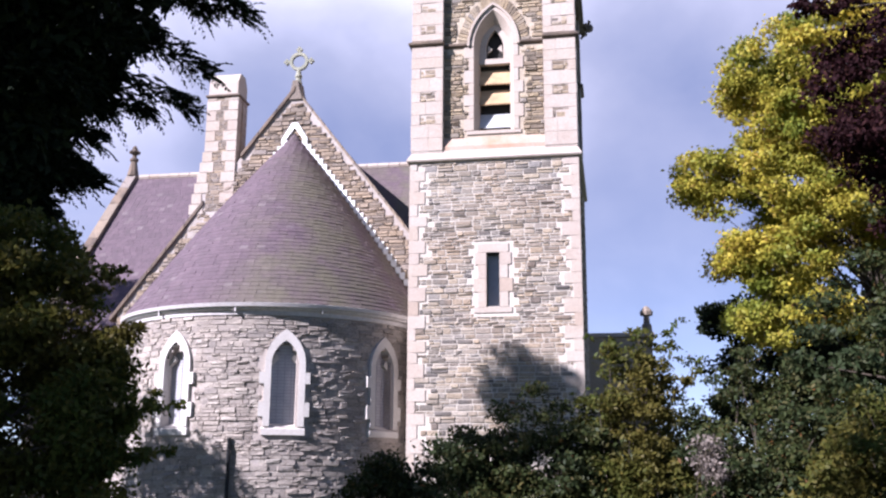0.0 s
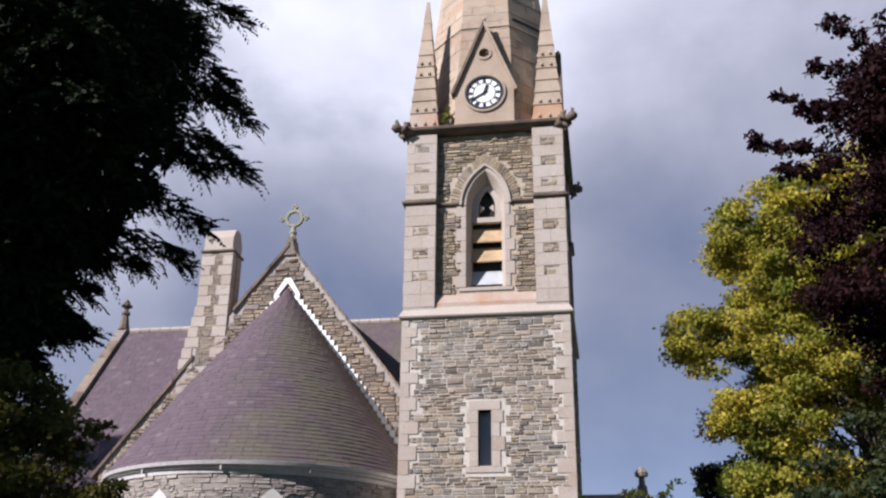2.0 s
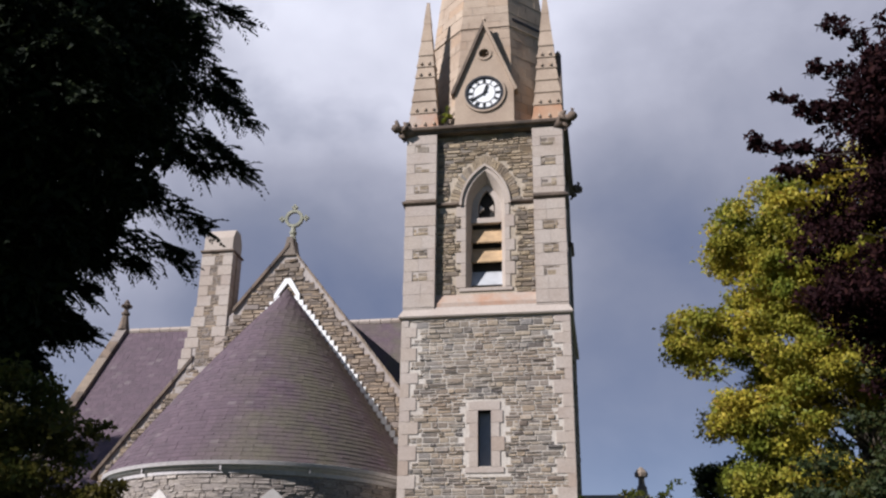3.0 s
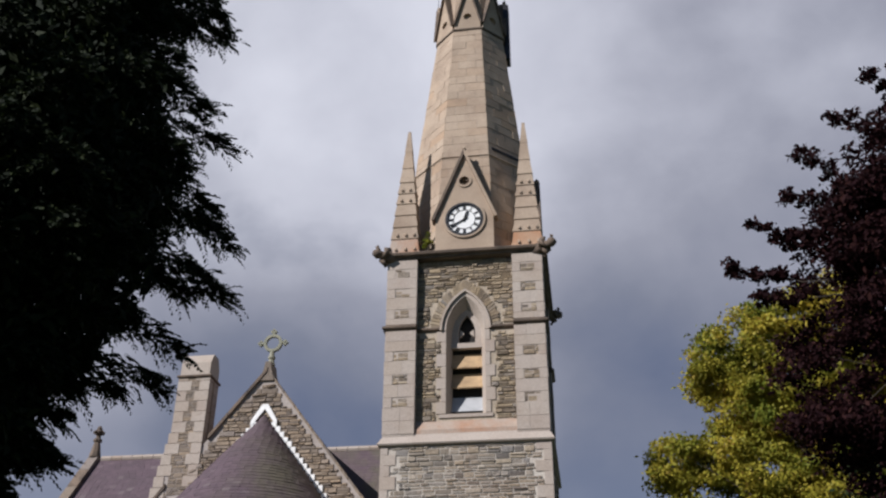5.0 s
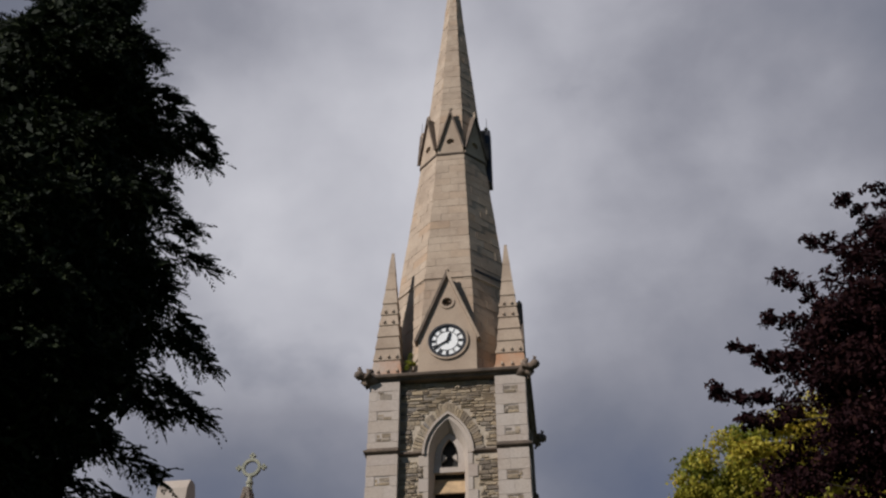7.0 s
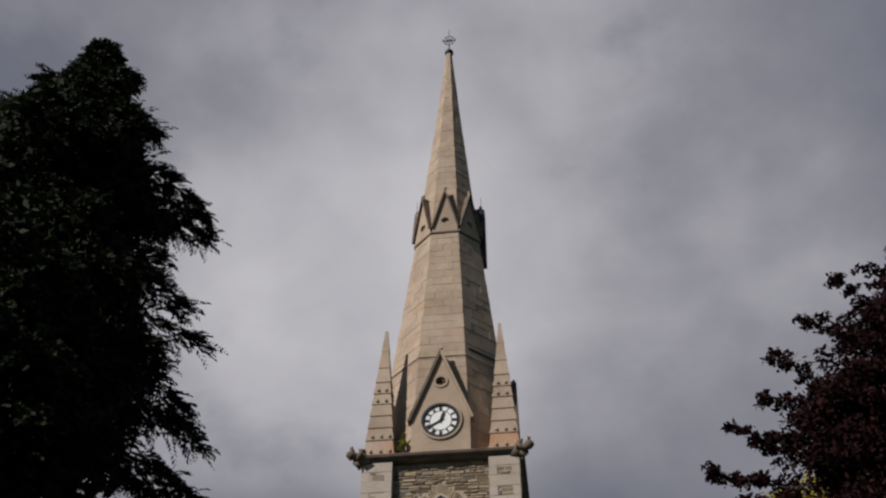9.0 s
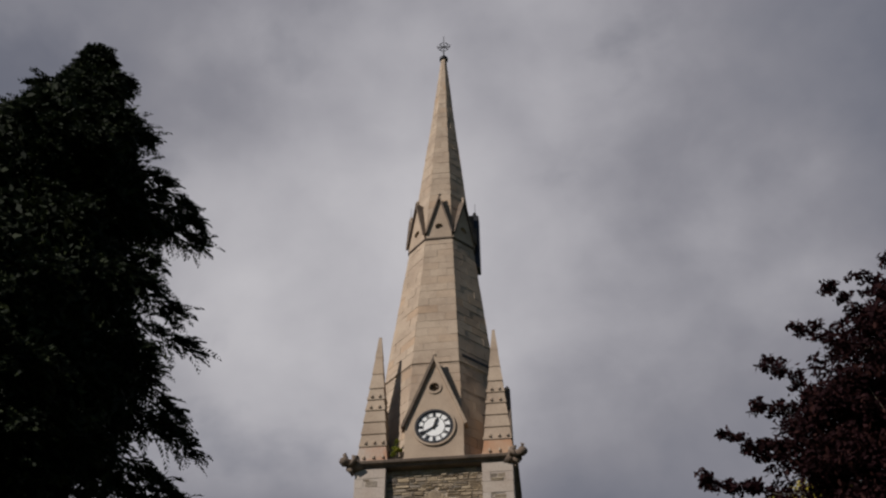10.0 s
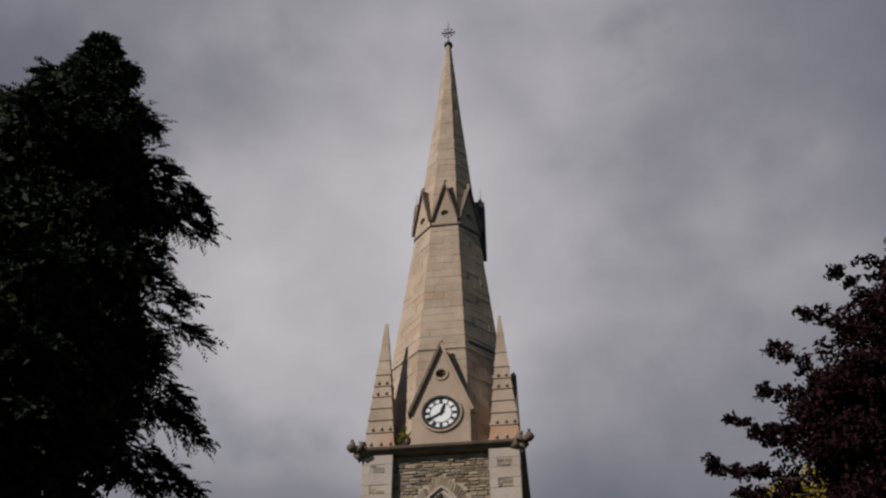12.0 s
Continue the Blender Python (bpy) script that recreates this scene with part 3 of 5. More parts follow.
for k in range(4):
    P = side_place(k)
    r = random.Random(60 + k)
    # each corner belongs to the side on its left end: blocks of ashlar with inset rubble patches
    z, i = B0 - 0.02, 0
    core = Shape().prism([(-HALF, B0 - 0.05), (-HALF + BUT, B0 - 0.05), (-HALF + BUT, T3), (-HALF, T3)], P, -BUT, 0)
    but = part("buttress", core, ASHLAR, tower, "clasping corner buttress of ashlar with small rubble insets")
    prof = [(0.0, T2 - 0.10), (0.10, T2 - 0.03), (0.11, T2 + 0.02), (0.0, T2 + 0.10)]
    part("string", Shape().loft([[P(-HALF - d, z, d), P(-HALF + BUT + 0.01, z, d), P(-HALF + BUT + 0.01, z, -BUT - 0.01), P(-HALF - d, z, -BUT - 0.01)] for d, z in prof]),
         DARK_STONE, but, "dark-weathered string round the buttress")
    levels = (11.55, 12.25, 12.98, 14.35, 15.05, 15.72)
    edges = sorted([B0, T2 - 0.10, T2 + 0.10, T3 - 0.05] + [zc + e for zc in levels for e in (-0.155, 0.155)])
    for face in (0, 1):
        # face 0 on this side's left end; face 1 on the neighbouring side's right end
        PP = P if face == 0 else side_place((k - 1) % 4)
        ua, ub = (-HALF - 0.004, -HALF + BUT) if face == 0 else (HALF - BUT, HALF + 0.004)
        mid, hw = ((-HALF + BUT * 0.52) if face == 0 else (HALF - BUT * 0.48)), 0.23
        for za, zb in zip(edges, edges[1:]):
            if zb - za < 0.05 or abs((za + zb) / 2 - T2) < 0.08:
                continue
            inset = any(abs((za + zb) / 2 - zc) < 0.05 for zc in levels)
            spans = [(ua, mid - hw), (mid + hw, ub)] if inset else [(ua, ub)]
            if not inset and r.random() < 0.45:
                c = mid + r.uniform(-0.15, 0.15)
                spans = [(ua, c - 0.004), (c + 0.004, ub)]
            n_c = 2 if zb - za > 0.5 else 1
            for j in range(n_c):
                z0_, z1_ = za + (zb - za) * j / n_c + 0.005, za + (zb - za) * (j + 1) / n_c - 0.005
                for c0, c1 in spans:
                    part("block", Shape().prism([(c0, z0_), (c1, z0_), (c1, z1_), (c0, z1_)], PP, -0.03, 0.010 + 0.012 * r.random()), ASHLAR, but)
            if inset:
                st_ = courses(mid - hw + 0.01, mid + hw - 0.01, za + 0.015, zb - 0.015, (0.11, 0.28), (0.34, 0.60), lambda *q: False, r)
                stone_face(but, "inset_stone", st_, lambda u, v, PP=PP: PP(u, v, -0.01), lambda u, k=k, face=face: ((k - face) % 4) * math.pi / 2, BELFRY_RUBBLE, depth=(0.012, 0.035), count=6)

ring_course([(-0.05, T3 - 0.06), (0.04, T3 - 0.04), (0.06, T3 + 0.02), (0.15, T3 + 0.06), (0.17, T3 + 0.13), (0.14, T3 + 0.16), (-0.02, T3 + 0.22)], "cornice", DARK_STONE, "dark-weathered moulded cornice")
TOP = T3 + 0.2
# carved water spouts at the corners
for sx in (-1, 1):
    for sy in (-1, 1):
        c = Vector((CX + sx * (HALF + 0.05), CY + sy * (HALF + 0.05), T3 + 0.08))
        way = Vector((sx, sy * 0.55, 0.22)).normalized()
        rg = random.Random(sx * 3 + sy)
        gsh = Shape().tube([c - way * 0.3, c - way * 0.05, c + way * 0.10, c + way * 0.22, c + way * 0.30, c + way * 0.40, c + way * 0.46],
                           [0.16, 0.21, 0.16, 0.12, 0.16, 0.13, 0.06], 8)
        up = Vector((0, 0, 1))
        side_w = way.cross(up).normalized()
        gsh.tube([c + way * 0.26 + up * 0.08, c + way * 0.34 + up * 0.24, c + way * 0.30 + up * 0.30], [0.08, 0.05, 0.02], 5)
        gsh.tube([c - way * 0.05 + up * 0.1, c + way * 0.02 + up * 0.30, c - way * 0.10 + up * 0.34], [0.12, 0.09, 0.03], 6)
        for s_ in (-1, 1):
            gsh.tube([c + side_w * s_ * 0.10, c + side_w * s_ * 0.22 + way * 0.08 + up * 0.06, c + side_w * s_ * 0.12 + way * 0.18 - up * 0.16], [0.10, 0.09, 0.04], 6)
        gsh.tube([c + way * 0.02 - up * 0.08, c + way * 0.14 - up * 0.22, c + way * 0.02 - up * 0.36], [0.13, 0.10, 0.05], 6)
        gsh.v = [tuple(Vector(p) + Vector((rg.uniform(-1, 1), rg.uniform(-1, 1), rg.uniform(-1, 1))) * 0.018) for p in gsh.v]
        part("gargoyle", gsh, DARK_STONE, tower, "eroded carved stone water spout", smooth=True)

# pinnacles: slender stepped pyramids at the corners
for sx in (-1, 1):
    for sy in (-1, 1):
        px, py = CX + sx * (HALF - 0.47) + 0.03 * (sx + 1), CY + sy * (HALF - 0.47)
        pin = part("pinnacle", Shape().loft([[(px + h * a, py + h * b, z) for a, b in ((-1, -1), (1, -1), (1, 1), (-1, 1))] for z, h in ((TOP - 0.15, 0.40), (TOP + 4.3, 0.05))]),
                   SPIRE, tower, "slender stepped stone corner pinnacle")
        n_step = 9
        z = TOP
        for i in range(n_step):
            f = i / n_step
            h = (0.54, 0.46, 0.46, 0.45, 0.42, 0.46, 0.60, 0.72, 0.86)[i]
            hw0, hw1 = 0.47 * (1 - (z - TOP) / 5.6), 0.47 * (1 - (z + h - TOP) / 5.6)
            step = Shape().loft([[(px + w * a, py + w * b, zz) for a, b in ((-1, -1), (1, -1), (1, 1), (-1, 1))]
                                 for zz, w in ((z, hw0 + 0.0), (z + 0.02, hw0 + (0.012 if i < 7 else 0)), (z + h - 0.03, hw1 - 0.006), (z + h, hw1 - 0.03 if i < 7 else hw1))])
            part("pinnacle_course", step, STAINED if i == 0 else SPIRE, pin)
            if i in (0, 1, 4, 5):
                for a, b, ax in ((0, -1, 0), (1, 0, 1), (0, 1, 0), (-1, 0, 1)):
                    for t_ in ((-0.55, 0.1, 0.72) if i < 2 else (-0.5, 0.4)):
                        q = Vector((px, py, z + 0.12))
                        off = Vector((a, b, 0)) * (hw0 + 0.005) + Vector((abs(b), abs(a), 0)) * (t_ * hw0)
                        s = Shape().loft([[q + off + Vector((c * 0.03, d * 0.05, e)) for c, d in ((-1, -1), (1, -1), (1, 1), (-1, 1))] for e in (-0.03, 0.03)] +
                                         [[q + off + Vector((c * 0.01, d * 0.01, 0.10)) for c, d in ((-1, -1), (1, -1), (1, 1), (-1, 1))]])
                        part("stub", s, SPIRE, pin)
            z += h

# ---- spire ----
def apothem(z):
    return float(np.interp(z, (16.2, 21.34, 26.3, 34.45, 38.9), (2.25, 1.77, 1.235, 0.475, 0.11)))


def lean(z):
    """The spire is a hand's width out of true at its tip."""
    return max(0.0, (z - 21) * 0.0065)


SPIRE_TOP = 38.9
oct_dirs = [(math.sin(radians(45 * i + 22.5)), -math.cos(radians(45 * i + 22.5))) for i in range(8)]


def oct_ring(z, a):
    r = a / math.cos(radians(22.5))
    return [(CX + lean(z) + r * x, CY + r * y, z) for x, y in oct_dirs]


core = Shape().loft([oct_ring(z, apothem(z) - 0.008) for z in (TOP - 0.2, 21.34, 26.3, 34.45, SPIRE_TOP)])
spire = part("spire", core, DARK_MORTAR, tower, "octagonal sandstone spire in ashlar courses")
rs = random.Random(5)
rest = Shape()
z, row, made = TOP - 0.1, 0, 0
BANDS = (20.28, 26.42)
while z < SPIRE_TOP - 0.05:
    h = min(0.34 + rs.uniform(-0.03, 0.05), SPIRE_TOP - z)
    for i in range(8):
        a0, a1 = apothem(z + 0.004), apothem(z + h - 0.004)
        n0 = Vector((math.sin(radians(45 * i)), -math.cos(radians(45 * i)), 0))
        tan = Vector((math.cos(radians(45 * i)), math.sin(radians(45 * i)), 0))
        half0, half1 = a0 * math.tan(radians(22.5)), a1 * math.tan(radians(22.5))
        count = max(1, round(2 * half0 / 0.62))
        cuts = [-1.0] + [-1 + 2 * (j + (0.5 if row % 2 else 0.0) + rs.uniform(-0.12, 0.12)) / count for j in range(count + 1)] + [1.0]
        cuts = sorted(c for c in cuts if -0.999 <= c <= 1.0)
        cuts = [-1.0] + [c for c in cuts if -0.85 < c < 0.85] + [1.0]
        for c0, c1 in zip(cuts, cuts[1:]):
            out = rs.uniform(0.0, 0.016)
            pts = []
            base = Vector((CX + lean(z), CY, 0))
            for inset, d in ((0.0, -0.04), (0.004, out)):
                for (aa, hh, zz), c in (((a0, half0, z + 0.005), c0), ((a0, half0, z + 0.005), c1), ((a1, half1, z + h - 0.005), c1), ((a1, half1, z + h - 0.005), c0)):
                    u = hh * c + (0.005 if c == c0 else -0.005) * (abs(c) < 1)
                    pts.append(base + n0 * (aa + d) + tan * u + Vector((0, 0, zz)))
            faces = [(4, 5, 6, 7), (0, 1, 5, 4), (1, 2, 6, 5), (2, 3, 7, 6), (3, 0, 4, 7)]
            if made < 300 and i in (0, 1, 7) and z > 20.2:
                part("block", Shape().add(pts, faces), SPIRE, spire)
                made += 1
            else:
                rest.add(pts, faces)
    z += h
    row += 1
tagged(part("stonework", rest, SPIRE, spire), kind="stuff")
for zb in BANDS:
    part("band", Shape().loft([oct_ring(zb - 0.06, apothem(zb) + 0.0), oct_ring(zb - 0.03, apothem(zb) + 0.06), oct_ring(zb + 0.03, apothem(zb) + 0.06), oct_ring(zb + 0.08, apothem(zb))] if zb > 21 else
                               [oct_ring(zb - 0.03, apothem(zb)), oct_ring(zb - 0.01, apothem(zb) + 0.05), oct_ring(zb + 0.03, apothem(zb) + 0.045), oct_ring(zb + 0.06, apothem(zb))]),
         SPIRE if zb < 21 else DARK_STONE, spire, "thin moulded band round the spire")
# black strip added where the string band runs dark across one shaded face
n1, t1 = Vector((math.sin(radians(45)), -math.cos(radians(45)), 0)), Vector((math.cos(radians(45)), math.sin(radians(45)), 0))
slot = Shape()
cpt = Vector((CX, CY, 20.62)) + n1 * (apothem(20.62))
slot.add([cpt + t1 * u + n1 * d + Vector((0, 0, w)) for d in (-0.05, 0.03) for u, w in ((-0.62, -0.05), (0.70, -0.05), (0.70, 0.05), (-0.62, 0.05))],
         [(0, 1, 2, 3), (4, 5, 6, 7), (0, 1, 5, 4), (1, 2, 6, 5), (2, 3, 7, 6), (3, 0, 4, 7)])
part("dark_strip", slot, BLACK, spire, "dark strip across a spire face")


def gable_front(i, z0, zs, za, half, front, back, hole_z, hole_r, mat, name, label):
    """An upright gabled stone front standing on spire face i, with coping and a round hole."""
    n0 = Vector((math.sin(radians(45 * i)), -math.cos(radians(45 * i)), 0))
    tan = Vector((math.cos(radians(45 * i)), math.sin(radians(45 * i)), 0))
    pl = lambda u, z, d: Vector((CX + lean(z), CY, z)) + n0 * d + tan * u
    s = Shape()
    NN = 16
    circ = [(hole_r * math.cos(2 * math.pi * j / NN), hole_z + hole_r * math.sin(2 * math.pi * j / NN)) for j in range(NN)]
    outline = [(half, z0), (half, zs), (0, za), (-half, zs), (-half, z0)]

    def edge(a):
        # where the way at angle a from the hole's middle meets the outline
        dx, dz = math.cos(a), math.sin(a)
        best = None
        pts = outline + [outline[0]]
        for (ua, va), (ub, vb) in zip(pts, pts[1:]):
            den = dx * (vb - va) - dz * (ub - ua)
            if abs(den) < 1e-9:
                continue
            t = (ua * (vb - va) - (va - hole_z) * (ub - ua)) / den
            s_ = (ua * dz - (va - hole_z) * dx) / den
            if t > 0 and -1e-6 <= s_ <= 1 + 1e-6 and (best is None or t < best):
                best = t
        return (dx * best, hole_z + dz * best)
    extra = sorted(set([2 * math.pi * j / NN for j in range(NN)] + [math.atan2(v - hole_z, u) % (2 * math.pi) for u, v in outline]))
    turns = extra + [extra[0] + 2 * math.pi]
    s.band([(hole_r * math.cos(a), hole_z + hole_r * math.sin(a)) for a in turns], [edge(a) for a in turns], pl, back, front)
    fr = part(name, s, mat, spire, label)
    # near-black disc, painting the shade inside the round hole
    part("dark_back", Shape().prism([(u * 1.2, hole_z + (v - hole_z) * 1.2) for u, v in circ], pl, back - 0.02, back + 0.02), DARK_BACKING, fr)
    # raking copings
    w = 0.05 if half < 0.7 else 0.085
    for side in (-1, 1):
        slope = Vector((half, 0, za - zs)).normalized()
        ext = 0.12 if half > 0.7 else 0.0
        lo = (side * (half + ext * slope.x), zs - ext * slope.z)
        hi = (0, za + 0.02)
        nrm = (side * slope.z, slope.x)
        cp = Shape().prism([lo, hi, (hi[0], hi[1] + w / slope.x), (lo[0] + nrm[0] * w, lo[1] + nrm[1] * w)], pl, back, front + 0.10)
        # darker stone on a clock gable's left coping only, on both of a lucarne's
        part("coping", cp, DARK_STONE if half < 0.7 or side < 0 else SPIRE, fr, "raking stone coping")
    part("finial", Shape().tube([pl(0, za + 0.05, front), pl(0, za + 0.2, front), pl(0, za + 0.27, front), pl(0, za + 0.36, front)], [0.05, 0.04, 0.08, 0.02], 6), SPIRE, fr)
    return fr, pl


# clock gables on the four sides
for i in (0, 2, 4, 6):
    fr, pl = gable_front(i, TOP - 0.15, 17.72, 20.05, 0.92, 2.25, 1.70, 19.05, 0.17, SPIRE, "clock_gable", "stone gable carrying the clock")
    ring_out = [(0.24 * math.cos(a), 19.05 + 0.24 * math.sin(a)) for a in (2 * math.pi * j / 24 for j in range(25))]
    ring_in = [(0.165 * math.cos(a), 19.05 + 0.165 * math.sin(a)) for a in (2 * math.pi * j / 24 for j in range(25))]
    part("roundel", Shape().band(ring_in, ring_out, pl, 2.22, 2.285), SPIRE, fr, "small round pierced opening")
    for a in (45, 135, 225, 315):
        cu = (0.12 * math.cos(radians(a)), 19.05 + 0.12 * math.sin(radians(a)))
        part("cusp", Shape().prism([(cu[0] + 0.05 * math.cos(b), cu[1] + 0.05 * math.sin(b)) for b in (2 * math.pi * j / 8 for j in range(8))], pl, 2.1, 2.2), DARK_STONE, fr)
    if i in (0, 2):
        zc = 17.60
        circle = lambda rad, n=48: [(rad * math.cos(2 * math.pi * j / n), zc + rad * math.sin(2 * math.pi * j / n)) for j in range(n)]
        closed = lambda o: o + [o[0]]
        part("clock_surround", Shape().band(closed(circle(0.60)), closed(circle(0.675)), pl, 2.22, 2.305), SPIRE, fr, "round moulded stone clock surround")
        part("clock_rim", Shape().band(closed(circle(0.53)), closed(circle(0.605)), pl, 2.24, 2.31), BLACK, fr, "dark iron clock rim")
        part("clock_dial", Shape().prism(circle(0.54), pl, 2.22, 2.262), DIAL, fr, "white clock dial")
        part("dial_ring", Shape().band(closed(circle(0.335)), closed(circle(0.355)), pl, 2.262, 2.27), BLACK, fr)
        part("dial_ring", Shape().band(closed(circle(0.505)), closed(circle(0.53)), pl, 2.262, 2.27), BLACK, fr)
        for hcount in range(12):
            ang = radians(90 - 30 * hcount)
            strokes = {0: 3, 1: 1, 2: 2, 3: 3, 4: 3, 5: 2, 6: 3, 7: 4, 8: 5, 9: 3, 10: 2, 11: 3}[hcount]
            num = Shape()
            wd = 0.022 * strokes + 0.03
            for sgn in range(strokes):
                off = (sgn - (strokes - 1) / 2) * 0.034
                tx, tz = -math.sin(ang), math.cos(ang)
                q = []
                for rr, ww in ((0.365, -0.011), (0.365, 0.011), (0.495, 0.011), (0.495, -0.011)):
                    q.append((rr * math.cos(ang) + tx * (off + ww), zc + rr * math.sin(ang) + tz * (off + ww)))
                num.prism(q, pl, 2.262, 2.275)
            part("numeral", num, BLACK, fr, "black bar numeral")
        for ang, length, wide, tail in ((radians(90 - 20), 0.34, 0.045, 0.08), (radians(90 - 240), 0.50, 0.026, 0.12)):
            dx, dz = math.cos(ang), math.sin(ang)
            nx, nz = -dz, dx
            q = [(-dx * tail + nx * wide * 0.7, zc - dz * tail + nz * wide * 0.7), (-dx * tail - nx * wide * 0.7, zc - dz * tail - nz * wide * 0.7),
                 (dx * length * 0.72 - nx * wide, zc + dz * length * 0.72 - nz * wide), (dx * length, zc + dz * length), (dx * length * 0.72 + nx * wide, zc + dz * length * 0.72 + nz * wide)]
            part("clock_hand", Shape().prism(q, pl, 2.28, 2.295), BLACK, fr, "black clock hand")
# small gabled openings high on the spire, one to each face
for i in range(8):
    fr, pl = gable_front(i, 26.45, 26.62, 28.45, 0.48, 1.28, 0.92, 27.02, 0.15, SPIRE, "lucarne", "small gabled stone opening on the spire")
    if i in (2, 6):
        part("rod", Shape().tube([pl(0, 28.7, 1.3), pl(0, 29.3, 1.3)], [0.012, 0.008], 5), IRON, fr)
pl2 = lambda u, z, d: Vector((CX + d, CY + u, z))
# black box added for a dark upright shape beside the right lucarne
part("dark_box", Shape().box((CX + 1.30, CY - 0.25, 25.7), (CX + 1.50, CY + 0.25, 28.4), 0.02), BLACK, spire, "dark upright box on the shaded side")
# cap, rod and cross vane
TX = CX + lean(SPIRE_TOP)
ball = Shape()
ball.loft([[(TX + rr * math.cos(a), CY + rr * math.sin(a), zz) for a in (2 * math.pi * j / 12 for j in range(12))]
           for zz, rr in ((SPIRE_TOP - 0.05, 0.12), (SPIRE_TOP, 0.19), (SPIRE_TOP + 0.08, 0.21), (SPIRE_TOP + 0.16, 0.19), (SPIRE_TOP + 0.22, 0.08))])
part("cap_stone", ball, IRON, spire, "dark rounded cap", smooth=True)
vane = Shape().tube([(TX, CY, SPIRE_TOP + 0.2), (TX, CY, SPIRE_TOP + 1.9)], [0.035, 0.012], 6)
vane.tube([(TX - 0.28, CY, SPIRE_TOP + 1.05), (TX + 0.28, CY, SPIRE_TOP + 1.05)], [0.03, 0.03], 6)
for sx in (-1, 1):
    for sz in (-1, 1):
        vane.tube([(TX + sx * 0.05, CY, SPIRE_TOP + 1.05 + sz * 0.34), (TX + sx * 0.20, CY, SPIRE_TOP + 1.05 + sz * 0.20), (TX + sx * 0.05, CY, SPIRE_TOP + 1.05 + sz * 0.05)], [0.02, 0.03, 0.02], 5)
    vane.tube([(TX + sx * 0.26, CY, SPIRE_TOP + 0.95), (TX + sx * 0.30, CY, SPIRE_TOP + 1.15)], [0.025, 0.025], 5)
part("cross_vane", vane, IRON, spire, "wrought-iron cross at the spire's tip")

# ---- chancel with round apse ----
AX, AY, GY = -10.18, 28.75, 29.2
AR, EAVE = 4.50, 5.85
chancel = thing("church_chancel", (AX, AY, 0), "rubble-stone chancel with round apse, purple slate roof and steep gable", "church")
WINDOWS = (-57.0, -17.6, 21.6, 59.0)
OH, OS, OSP, OA = 0.36, 2.80, 4.42, 5.04


def round_place(phi):
    """place(u, z, d) on the flat that touches the apse wall at phi degrees."""
    n0 = Vector((math.sin(radians(phi)), -math.cos(radians(phi)), 0))
    tan = Vector((math.cos(radians(phi)), math.sin(radians(phi)), 0))
    return lambda u, z, d: Vector((AX, AY, z)) + n0 * (AR + d) + tan * u


def arc_point(phi, rad, z):
    return (AX + rad * math.sin(radians(phi)), AY - rad * math.cos(radians(phi)), z)


def in_opening(phi, z, grow=0.0):
    for w in WINDOWS:
        u = abs(math.radians(phi - w)) * AR
        if u < OH + grow and OS - grow < z < OSP:
            return True
        if z >= OSP and u < (OH + grow) * max(0.0, 1 - ((z - OSP) / (OA + grow * 1.2 - OSP)) ** 1.6):
            return True
    return False


aw = Shape()
phis = [-96 + i * 1.5 for i in range(129)]
zs = [-0.3, 1.0, 2.0, OS] + [OS + 0.18 * i for i in range(1, 13)] + [5.5, EAVE]
for pa, pb in zip(phis, phis[1:]):
    run = []
    for za, zb in zip(zs, zs[1:]):
        if in_opening((pa + pb) / 2, (za + zb) / 2):
            continue
        q = [arc_point(pa, AR, za), arc_point(pb, AR, za), arc_point(pb, AR, zb), arc_point(pa, AR, zb)]
        w = [arc_point(pa, AR - 0.6, za), arc_point(pb, AR - 0.6, za), arc_point(pb, AR - 0.6, zb), arc_point(pa, AR - 0.6, zb)]
        aw.add(q + w, [(0, 1, 2, 3), (4, 7, 6, 5), (0, 4, 5, 1), (3, 2, 6, 7), (0, 3, 7, 4), (1, 5, 6, 2)])
apse = part("apse_wall", aw, DARK_MORTAR, chancel, "round rubble apse wall")


def apse_blocked(u0, u1, v0, v1):
    pa, pb = math.degrees(u0 / AR), math.degrees(u1 / AR)
    return any(in_opening(p, v, 0.22) for p in (pa, (pa + pb) / 2, pb) for v in (v0, v1)) or any(
        u1 > math.radians(w) * AR - 0.62 and u0 < math.radians(w) * AR + 0.62 and v1 > 2.54 and v0 < 2.84 for w in WINDOWS)


